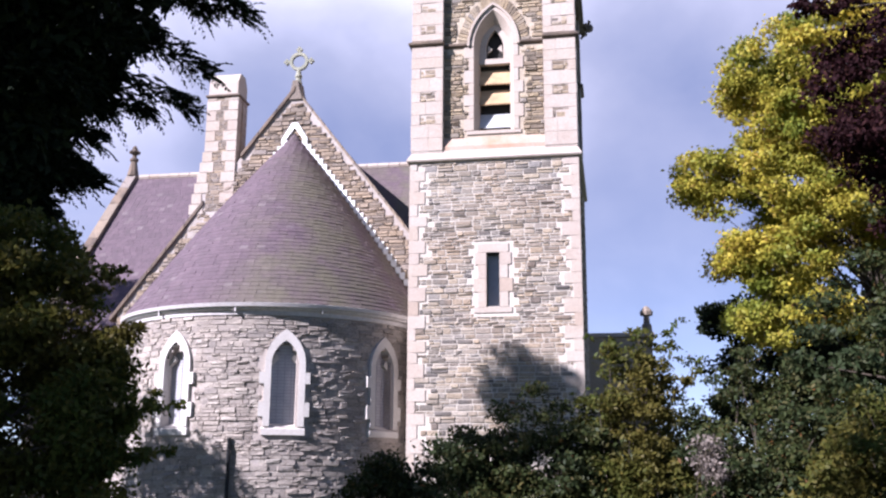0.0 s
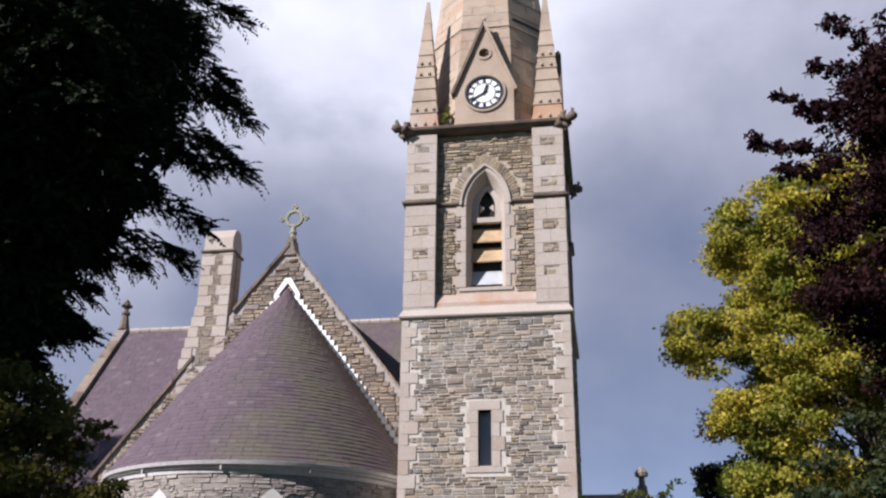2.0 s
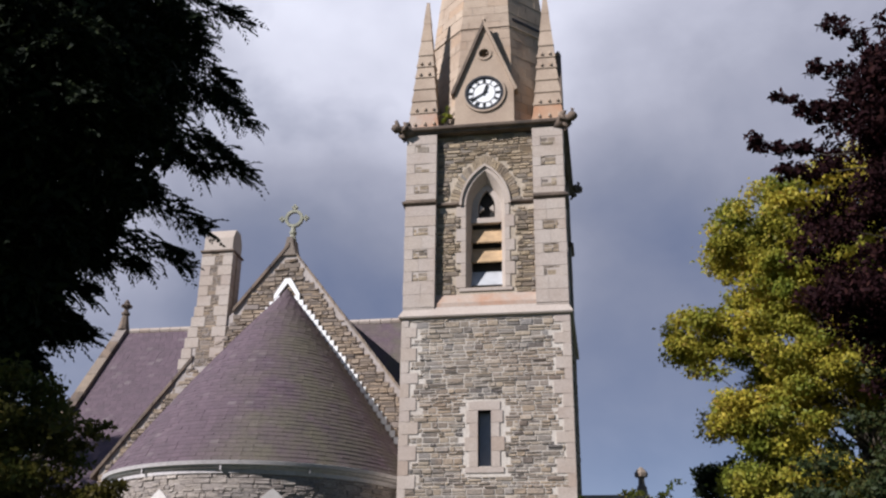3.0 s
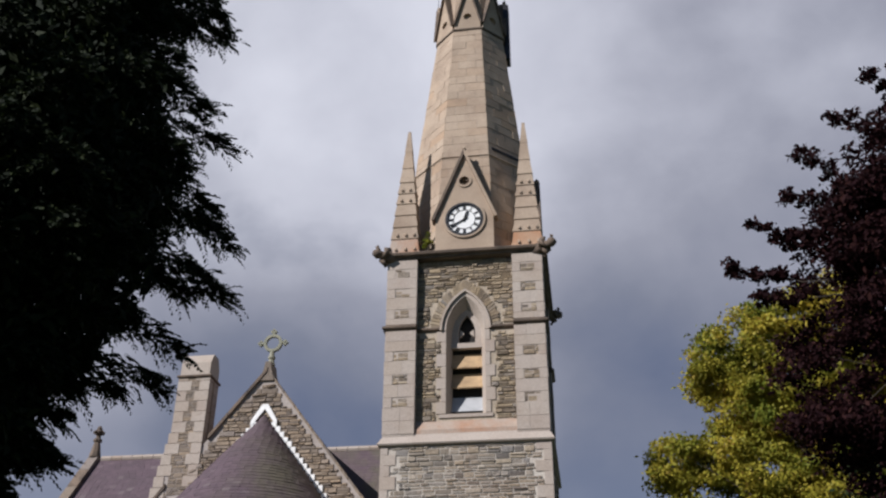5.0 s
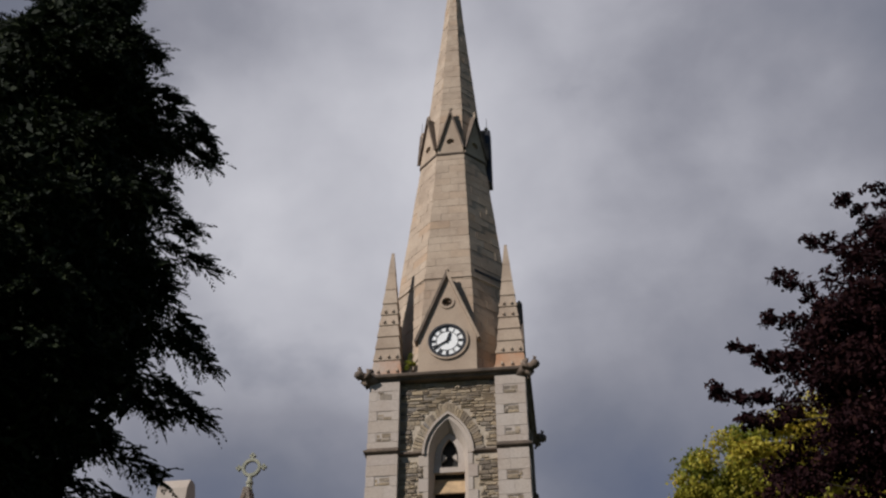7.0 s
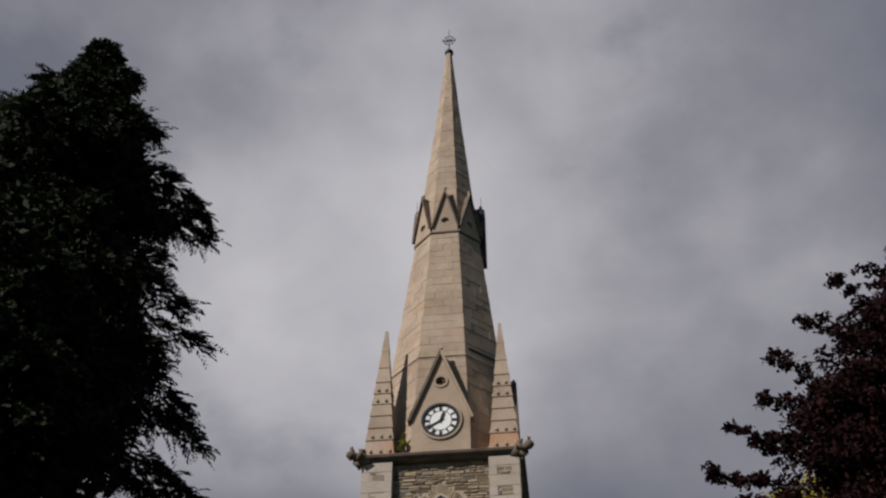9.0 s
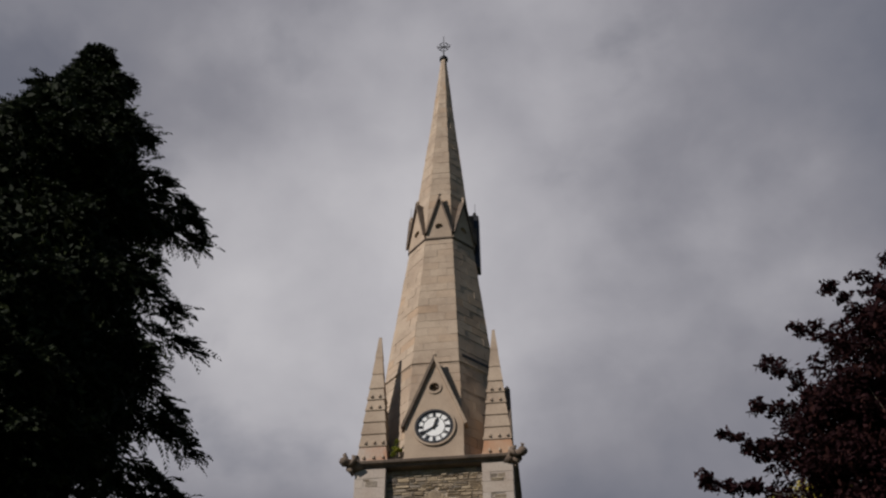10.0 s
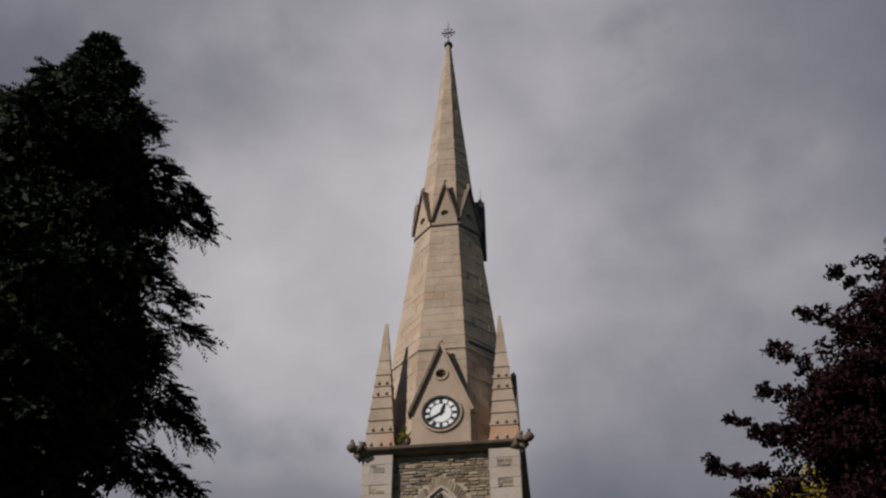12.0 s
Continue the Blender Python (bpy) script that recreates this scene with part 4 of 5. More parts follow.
st_ = courses(-1.62 * AR, 1.62 * AR, 0.2, EAVE - 0.02, (0.055, 0.17), (0.11, 0.48), apse_blocked, random.Random(3), 0.008)
stone_face(apse, "stone", st_, lambda u, v: arc_point(math.degrees(u / AR), AR - 0.01, v), lambda u: u / AR, APSE_RUBBLE, depth=(0.010, 0.05), near=(1.6, 4.0), count=300)
for w in WINDOWS:
    P = round_place(w)
    inner, outer = lancet(0, OH, OS, OSP, OA), lancet(0, OH + 0.17, OS, OSP, OA + 0.30)
    lw = part("lancet_window", Shape().band(inner, outer, P, -0.45, 0.06), WHITE_STONE, chancel, "pointed lancet window in a pale dressed-stone surround")
    for side, za, zb in ((-1, 3.05, 3.42), (1, 3.05, 3.42), (-1, 3.9, 4.2), (1, 3.9, 4.2)):
        part("long_stone", Shape().prism([(side * (OH + 0.16), za), (side * (OH + 0.30), za), (side * (OH + 0.30), zb), (side * (OH + 0.16), zb)], P, -0.1, 0.058), WHITE_STONE, lw)
    prof = [(0.07, 2.58), (0.07, 2.74), (-0.30, 2.90), (-0.30, 2.58)]
    part("sill", Shape().loft([[P(-OH - 0.20, z, d) for d, z in prof], [P(OH + 0.20, z, d) for d, z in prof]]), WHITE_STONE, lw, "sloping pale stone sill")
    part("pane", Shape().prism(lancet(0, OH + 0.05, OS - 0.02, OSP, OA + 0.04), P, -0.29, -0.26), GLASS, lw, "leaded lattice glass")
    lead = Shape()
    for j in range(24):
        zz = OS + 0.1 + j * 0.085
        hw = OH if zz < OSP else OH * max(0.0, 1 - ((zz - OSP) / (OA - OSP)) ** 1.6)
        if hw > 0.05:
            lead.prism([(-hw, zz), (hw, zz), (hw, zz + 0.012), (-hw, zz + 0.012)], P, -0.265, -0.252)
    for u in (-0.18, 0.0, 0.18):
        lead.prism([(u - 0.006, OS), (u + 0.006, OS), (u + 0.006, OSP + 0.25), (u - 0.006, OSP + 0.25)], P, -0.265, -0.252)
    part("lead_came", lead, LEAD, lw, "thin lead bars")
    for side in (-1, 1):
        cusp = [(side * OH, OSP - 0.02), (side * 0.16, OSP + 0.14), (side * 0.19, OSP + 0.24), (side * (OH - 0.05), OSP + 0.30)]
        part("cusp", Shape().prism(cusp, P, -0.27, -0.14), WHITE_STONE, lw)

# gutter and eaves cornice
gp = [(AR - 0.02, EAVE - 0.16), (AR + 0.05, EAVE - 0.14), (AR + 0.06, EAVE - 0.04), (AR + 0.14, EAVE), (AR + 0.15, EAVE + 0.05), (AR + 0.22, EAVE + 0.06), (AR + 0.25, EAVE + 0.15), (AR + 0.22, EAVE + 0.16), (AR - 0.1, EAVE + 0.14)]
gut = Shape()
gut.loft([[arc_point(p, rr, z) for rr, z in gp] for p in [-92 + i * 3 for i in range(62)]])
part("gutter", gut, GUTTER, chancel, "pale grey half-round gutter over a moulded eaves course")
for p in (-25.0, 4.6, 33.0):
    part("gutter_bracket", Shape().box((-0.02, -0.05, 0), (0.02, 0.05, 0.2)), GUTTER, chancel).matrix_basis = Matrix.Translation(Vector(arc_point(p, AR + 0.14, EAVE - 0.08))) @ Matrix.Rotation(radians(p), 4, "Z")
part("pipe", Shape().tube([arc_point(4.6, AR + 0.09, -0.1), arc_point(4.6, AR + 0.09, 2.5)], [0.05, 0.05], 8), IRON, chancel, "black iron standpipe against the apse")

# half-conical slate roof leaning on the gable
CONE_TOP = Vector((AX + 0.06, GY - 0.05, 12.55))
CONE_R = AR + 0.22


def cone_point(phi, f, lift=0.0):
    """A point on the roof at phi degrees, f of the way up."""
    foot = Vector(arc_point(phi, CONE_R, EAVE + 0.14))
    if abs(phi) > 90:
        foot = Vector((AX + math.copysign(CONE_R, phi), AY + (abs(phi) - 90) / 10 * (GY - AY), EAVE + 0.14))
    p = foot.lerp(CONE_TOP, f)
    p.z += 0.16 * math.sin(math.pi * min(1, f * 1.05)) + lift
    return p


cs = Shape()
PH = [-100] + [-90 + i * 4 for i in range(46)] + [100]
cs.loft([[cone_point(p, f, -0.03) for p in PH] for f in [i / 12 for i in range(12)] + [0.995]], closed=False, caps=False)
cone = part("apse_roof", cs, SLATE, chancel, "half-conical roof of purple-grey slates with green staining")
CONE_ROWS = 56
joined, made = Shape(), 0
rc = random.Random(9)
for i in range(CONE_ROWS):
    f0, f1 = i / CONE_ROWS, min(0.996, (i + 1.25) / CONE_ROWS)
    count = max(6, round(math.pi * CONE_R * (1 - f0) / 0.23))
    for j in range(count + 1):
        pa = -96 + 192 * (j + (0.5 if i % 2 else 0) - 0.5) / count + rc.uniform(-0.08, 0.08)
        pb = pa + 192 / count * 0.985
        pa, pb = max(-98, min(98, pa)), max(-98, min(98, pb))
        if pb - pa < 0.3:
            continue
        lift = rc.uniform(0.022, 0.048)
        a, b, c, d = cone_point(pa, f0, lift), cone_point(pb, f0, lift), cone_point(pb, f1, 0.004), cone_point(pa, f1, 0.004)
        a2, b2 = cone_point(pa, f0, -0.01), cone_point(pb, f0, -0.01)
        faces = [(0, 1, 2, 3), (4, 5, 1, 0), (4, 0, 3), (5, 2, 1)]
        if made < 300 and -20 < pa < 70 and 10 < i < 30:
            part("slate", Shape().add([a, b, c, d, a2, b2], faces), SLATE, cone)
            made += 1
        else:
            joined.add([a, b, c, d, a2, b2], faces)
tagged(part("slating", joined, SLATE, cone), kind="stuff")

# gable wall
GAP_X, GAP_Z, GSLOPE = AX, 14.12, 1.28
GHALF = 5.75
GT = 0.55
gz = lambda x: GAP_Z - GSLOPE * abs(x - GAP_X)
gw = Shape()
flat = lambda u, z, d: (u, GY - d, z)
gw.prism([(GAP_X - GHALF, -0.3), (X0 + 0.02, -0.3), (X0 + 0.02, gz(X0)), (GAP_X, GAP_Z), (GAP_X - GHALF, gz(GAP_X - GHALF))], flat, -GT, 0)
gable = part("gable_wall", gw, DARK_MORTAR, chancel, "steep gable wall of brown rubble stone")


def gable_blocked(u0, u1, v0, v1):
    if v1 > min(gz(u0), gz(u1)) - 0.10:
        return True
    m = (u0 + u1) / 2
    line = CONE_TOP.z - (CONE_TOP.z - EAVE) / CONE_R * abs(m - CONE_TOP.x)
    return v1 < line - 0.15


st_ = courses(GAP_X - GHALF, X0, EAVE - 1, GAP_Z, (0.08, 0.20), (0.16, 0.55), gable_blocked, random.Random(13))
stone_face(gable, "stone", st_, lambda u, v: (u, GY, v), lambda u: 0.0, GABLE_RUBBLE, near=(AX + 1, 12), count=260)
# copings on the gable, overhanging a little; left ones darkened for the shadow beneath
for side in (-1, 1):
    reach = GHALF + 0.25 if side < 0 else (X0 - GAP_X)
    steps = 10 if side < 0 else 22
    rise, over = (0.09, 0.10) if side < 0 else (0.05, 0.035)
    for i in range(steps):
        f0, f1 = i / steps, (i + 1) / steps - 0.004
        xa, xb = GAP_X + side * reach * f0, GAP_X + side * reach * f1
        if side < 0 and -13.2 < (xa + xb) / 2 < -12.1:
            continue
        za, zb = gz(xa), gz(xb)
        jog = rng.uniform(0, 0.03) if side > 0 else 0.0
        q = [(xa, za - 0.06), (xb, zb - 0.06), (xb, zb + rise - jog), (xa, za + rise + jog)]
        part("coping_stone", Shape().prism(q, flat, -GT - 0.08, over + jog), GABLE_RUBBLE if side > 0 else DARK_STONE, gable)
# stepped white flashing where the cone meets the gable
for side in (-1, 1):
    n_f = 34
    for i in range(n_f):
        f = (i + 0.5) / n_f
        x = CONE_TOP.x + side * (CONE_R + 0.02) * f
        z = CONE_TOP.z + 0.12 - (CONE_TOP.z - EAVE - 0.1) * f + 0.16 * math.sin(math.pi * min(1, (1 - f) * 1.05))
        if x > X0 - 0.1 or i < 2 or (side < 0 and f > 0.52):
            continue
        w = 0.085 if i else 0.16
        part("flashing", Shape().box((x - w, GY - 0.085, z - 0.10), (x + w, GY - 0.003, z + rng.uniform(0.06, 0.14))), FLASHING, gable)
for side in (-1, 1):
    q = [(CONE_TOP.x, 12.74), (CONE_TOP.x, 12.90), (CONE_TOP.x + side * 0.10, 12.90), (CONE_TOP.x + side * 0.44, 12.34), (CONE_TOP.x + side * 0.44, 12.16), (CONE_TOP.x + side * 0.34, 12.26)]
    part("flashing", Shape().prism(q, flat, 0.004, 0.10 + 0.004 * side), FLASHING, gable)
# chancel roof behind the gable
cr = Shape()
for side in (-1, 1):
    e = GHALF
    o = [(GAP_X, GAP_Z - 0.03), (GAP_X + side * e, GAP_Z - 0.03 - GSLOPE * e), (GAP_X + side * e, GAP_Z - 0.23 - GSLOPE * e), (GAP_X, GAP_Z - 0.23)]
    cr.prism(o, flat, -8.6, -GT)
part("chancel_roof", cr, SLATE, chancel, "steep slate roof behind the gable")
sw = Shape()
sw.box((GAP_X - GHALF, GY + GT, -0.3), (GAP_X - GHALF + 0.5, 33.0, 6.2))
part("side_wall", sw, GABLE_RUBBLE, chancel)


def ring_cross(x, y, z, size, mat, parent, name="ring_cross", label="lichened stone ring cross on the gable's apex"):
    """A wheel cross with foiled ends on a small stem."""
    pl = lambda u, w, d: (x + u, y - d, z + w)
    s = Shape()
    n = 28
    for j in range(n):
        a, b = 2 * math.pi * j / n, 2 * math.pi * (j + 1) / n
        r0, r1 = size * 0.48, size * 0.69
        s.prism([(r0 * math.cos(a), r0 * math.sin(a)), (r1 * math.cos(a), r1 * math.sin(a)), (r1 * math.cos(b), r1 * math.sin(b)), (r0 * math.cos(b), r0 * math.sin(b))], pl, -0.06, 0.06)
    for k in range(4):
        c, d = math.cos(math.pi / 2 * k), math.sin(math.pi / 2 * k)
        for along, across, rad in ((0.78, 0, 0.10), (0.90, 0.13, 0.10), (0.90, -0.13, 0.10), (1.04, 0, 0.09)):
            if k == 3 and along > 0.8:
                continue
            cx, cz = size * (c * along - d * across), size * (d * along + c * across)
            s.prism([(cx + size * rad * math.cos(2 * math.pi * j / 8), cz + size * rad * math.sin(2 * math.pi * j / 8)) for j in range(8)], pl, -0.055, 0.055)
        for across in (-1, 1):
            cx, cz = size * 0.44 * (c - d * across) / 1.41 * 1.15, size * 0.44 * (d + c * across) / 1.41 * 1.15
            s.prism([(cx + size * 0.07 * math.cos(2 * math.pi * j / 8), cz + size * 0.07 * math.sin(2 * math.pi * j / 8)) for j in range(8)], pl, -0.04, 0.04)
    rings = []
    for zz, rr in ((-1.75, 0.30), (-1.45, 0.22), (-1.30, 0.20), (-1.22, 0.27), (-1.10, 0.27), (-1.02, 0.20), (-0.62, 0.16)):
        rings.append([(x + size * rr * math.cos(2 * math.pi * j / 10), y + size * rr * math.sin(2 * math.pi * j / 10), z + size * zz) for j in range(10)])
    s.loft(rings)
    return part(name, s, mat, parent, label)


ring_cross(GAP_X, GY + 0.25, 15.22, 0.47, LICHEN_STONE, chancel)
part("apex_stone", Shape().loft([[(GAP_X + a * w, GY + 0.25 + b * 0.32, z) for a, b in ((-1, -1), (1, -1), (1, 1), (-1, 1))] for z, w in ((13.75, 0.26), (14.12, 0.14), (14.42, 0.09))]), GABLE_RUBBLE, chancel, "pale saddle stone under the cross")

# ---- chimney ----
chim = thing("chimney", (-12.65, GY + 0.3, 9.0), "tall stone chimney stack with gabled cap beside the gable", "chimney")
CL, CRT, CF, CB = -13.23, -12.17, GY - 0.04, GY + 0.75
body = Shape().loft([[(CL - e, CF, z), (CRT, CF, z), (CRT, CB, z), (CL - e, CB, z)] for z, e in ((8.3, 0.5), (9.9, 0.42), (10.3, 0.30), (12.0, 0.03), (12.4, 0.0), (14.0, -0.02))])
stack = part("shaft", body, DARK_MORTAR, chim)
rq = random.Random(31)
z, i = 9.9, 0
while z < 13.9:
    h = min(0.36, 14.0 - z)
    e = max(0.0, 0.42 - (z - 9.9) * 0.2) if z < 12.0 else 0.0
    for side, w in ((-1, 0.32 if i % 2 else 0.46), (1, 0.46 if i % 2 else 0.32)):
        xa, xb = (CL - e, CL - e + w) if side < 0 else (CRT - w, CRT)
        part("quoin", Shape().box((xa - (0.02 if side < 0 else 0), CF - 0.025, z + 0.006), (xb + (0.02 if side > 0 else 0), CF + 0.3, z + h - 0.006), 0.008), ASHLAR, stack)
        if side > 0:
            part("quoin", Shape().box((CRT - 0.1, CB - 0.35, z + 0.006), (CRT + 0.018, CB + 0.02, z + h - 0.006), 0.008), ASHLAR, stack)
    z += h
    i += 1
st_ = courses(CL + 0.1, CRT - 0.1, 10.0, 13.98, (0.09, 0.19), (0.2, 0.4), lambda *a: False, rq)
stone_face(stack, "stone", st_, lambda u, v: (u, CF, v), lambda u: 0.0, GABLE_RUBBLE, depth=(0.008, 0.02), count=60)
st_ = courses(CF + 0.1, CB - 0.05, 11.0, 13.98, (0.09, 0.19), (0.2, 0.4), lambda *a: False, rq)
stone_face(stack, "stone", st_, lambda u, v: (CRT, u, v), lambda u: math.pi / 2, GABLE_RUBBLE, depth=(0.008, 0.016), count=40)
cap = Shape()
prof = [(CF - 0.02, 14.06), (CF - 0.01, 14.52), (CF + 0.14, 14.80), (CF + 0.22, 14.88), (CB - 0.22, 14.88), (CB - 0.14, 14.80), (CB + 0.01, 14.52), (CB + 0.02, 14.06)]
cap.loft([[(CL + 0.02, y, z) for y, z in prof], [(CRT - 0.02, y, z) for y, z in prof]])
part("cap", cap, ASHLAR, chim, "sloping stone chimney cap")
part("cap_moulding", Shape().box((CL - 0.07, CF - 0.09, 13.97), (CRT + 0.07, CB + 0.09, 14.07), 0.03), DARK_STONE, chim, "dark drip moulding under the cap")

# ---- transept and nave behind ----
TY, TZ, TX0, TSL = 37.5, 14.02, -20.42, 1.285
trans = thing("church_transept", (-12, TY, 0), "church transept with steep purple slate roof and coped gable", "church")
tr_place = lambda u, z, d: (d, TY + u, z)
depth = 6.0
wall_o = [(-depth, -0.3), (depth, -0.3), (depth, TZ - depth * TSL), (0, TZ - 0.2), (-depth, TZ - depth * TSL)]
part("end_wall", Shape().prism(wall_o, tr_place, TX0, TX0 + 0.5), GABLE_RUBBLE, trans, "rubble end gable")
part("end_wall", Shape().prism(wall_o, tr_place, -4.2, -3.8), GABLE_RUBBLE, trans, "rubble end gable")
part("front_wall", Shape().box((TX0 + 0.5, TY - depth + 0.3, -0.3), (-4.2, TY - depth + 0.8, TZ - depth * TSL + 0.1)), GABLE_RUBBLE, trans)
rf = Shape()
for side in (-1, 1):
    q = [(0, TZ), (side * (depth + 0.3), TZ - (depth + 0.3) * TSL), (side * (depth + 0.3), TZ - (depth + 0.3) * TSL - 0.18), (0, TZ - 0.18)]
    rf.prism(q, tr_place, TX0 + 0.35, -4.0)
roof = part("transept_roof", rf, SLATE, trans, "purple slate roof slope with pale ridge tiles")
slat = Shape()
rt = random.Random(77)
slope_len = math.hypot(depth + 0.3, (depth + 0.3) * TSL)
for i in range(50):
    f0, f1 = 1 - i / 50, 1 - (i + 1.2) / 50
    y0_, y1_ = TY - (depth + 0.3) * f0, TY - (depth + 0.3) * max(0, f1)
    z0_, z1_ = TZ - (depth + 0.3) * f0 * TSL, TZ - (depth + 0.3) * max(0, f1) * TSL
    x = TX0 + 0.4 - rt.uniform(0, 0.3)
    while x < -4.3:
        w = 0.26
        l_ = rt.uniform(0.014, 0.026)
        slat.add([(x, y0_, z0_ + l_), (x + w - 0.008, y0_, z0_ + l_), (x + w - 0.008, y1_, z1_ + 0.006), (x, y1_, z1_ + 0.006), (x, y0_, z0_ - 0.01), (x + w - 0.008, y0_, z0_ - 0.01)],
                 [(0, 1, 2, 3), (4, 5, 1, 0), (4, 0, 3), (5, 2, 1)])
        x += w
tagged(part("slating", slat, SLATE, roof), kind="stuff")
x = TX0 + 0.5
while x < -4.5:
    part("ridge_tile", Shape().tube([(x, TY, TZ + 0.02), (x + 0.44, TY, TZ + 0.02)], [0.13, 0.13], 8), ASHLAR, roof)
    x += 0.46
for i in range(9):
    for side in (-1, 1):
        f0, f1 = i / 9, (i + 1) / 9 - 0.006
        ya, yb = side * (depth + 0.3) * f0, side * (depth + 0.3) * f1
        q = [(ya, TZ - abs(ya) * TSL), (yb, TZ - abs(yb) * TSL), (yb, TZ - abs(yb) * TSL + 0.28), (ya, TZ - abs(ya) * TSL + 0.28)]
        part("coping_stone", Shape().prism(q, tr_place, TX0 - 0.06, TX0 + 0.36), DARK_STONE if i % 3 == 1 else GABLE_RUBBLE, trans)
fin = Shape()
fx = TX0 + 0.15
fin.loft([[(fx + rr * math.cos(a), TY + rr * math.sin(a), z) for a in (2 * math.pi * j / 8 for j in range(8))]
          for z, rr in ((TZ + 0.1, 0.26), (TZ + 0.75, 0.13), (TZ + 0.80, 0.19), (TZ + 0.88, 0.19), (TZ + 0.94, 0.10), (TZ + 1.1, 0.09))])
for a in range(6):
    c, s_ = math.cos(a * math.pi / 3), math.sin(a * math.pi / 3)
    fin.tube([(fx, TY, TZ + 1.05), (fx + 0.16 * c, TY + 0.16 * s_, TZ + 1.22), (fx + 0.24 * c, TY + 0.24 * s_, TZ + 1.16)], [0.06, 0.09, 0.05], 6)
fin.tube([(fx, TY, TZ + 1.05), (fx, TY, TZ + 1.35), (fx, TY, TZ + 1.48)], [0.09, 0.13, 0.05], 6)
part("finial", fin, DARK_STONE, trans, "carved foliate stone finial")

# ---- low range behind the tower ----
vest = thing("vestry", (0.2, 42, 0), "low stone vestry with parapet and corner finial", "building")
part("wall", Shape().box((-3.0, 42, -0.3), (1.62, 47, 7.35)), RUBBLE, vest)
part("parapet", Shape().box((-3.0, 41.9, 7.35), (1.72, 47.1, 7.55), 0.03), ASHLAR, vest)
part("finial", Shape().loft([[(1.42 + rr * math.cos(a), 42.15 + rr * math.sin(a), z) for a in (2 * math.pi * j / 8 for j in range(8))]
                             for z, rr in ((7.5, 0.24), (7.9, 0.20), (7.95, 0.14), (8.25, 0.12), (8.3, 0.26), (8.45, 0.28), (8.6, 0.16), (8.7, 0.05))]), GABLE_RUBBLE, vest, "squat carved corner finial")


# ---- trees and shrubs ----
def leaf_mesh(name, centres, sizes, ways, seed, droop=0.0, narrow=0.5):
    """Many small pointed leaves, each a folded four-sided blade."""
    r = np.random.RandomState(seed)
    n = len(centres)
    a = ways / np.linalg.norm(ways, axis=1, keepdims=True)
    ref = r.normal(size=(n, 3))
    b = np.cross(a, ref)
    b /= np.linalg.norm(b, axis=1, keepdims=True) + 1e-9
    c = np.cross(a, b)
    s = sizes[:, None]
    tail, tip = centres - a * s * 0.5, centres + a * s * 0.5
    left, right = centres + b * s * narrow * 0.5 + c * s * 0.08, centres - b * s * narrow * 0.5 + c * s * 0.08
    verts = np.stack([tail, left, tip, right], 1).reshape(-1, 3)
    me = bpy.data.meshes.new(name)
    me.vertices.add(4 * n)
    me.vertices.foreach_set("co", verts.ravel().astype(np.float32))
    me.loops.add(4 * n)
    me.loops.foreach_set("vertex_index", np.arange(4 * n, dtype=np.int32))
    me.polygons.add(n)
    me.polygons.foreach_set("loop_start", np.arange(0, 4 * n, 4, dtype=np.int32))
    me.update(calc_edges=True)
    return me


def limb(s, a, b, r0, r1, r, bend=0.15):
    a, b = Vector(a), Vector(b)
    mid = a.lerp(b, 0.5) + Vector((r.uniform(-1, 1), r.uniform(-1, 1), r.uniform(-0.3, 0.8))) * bend * (b - a).length
    s.tube([a, a.lerp(mid, 0.6), mid, mid.lerp(b, 0.6), b], [r0, r0 * 0.85, (r0 + r1) / 2, r1 * 1.2, r1], 6)


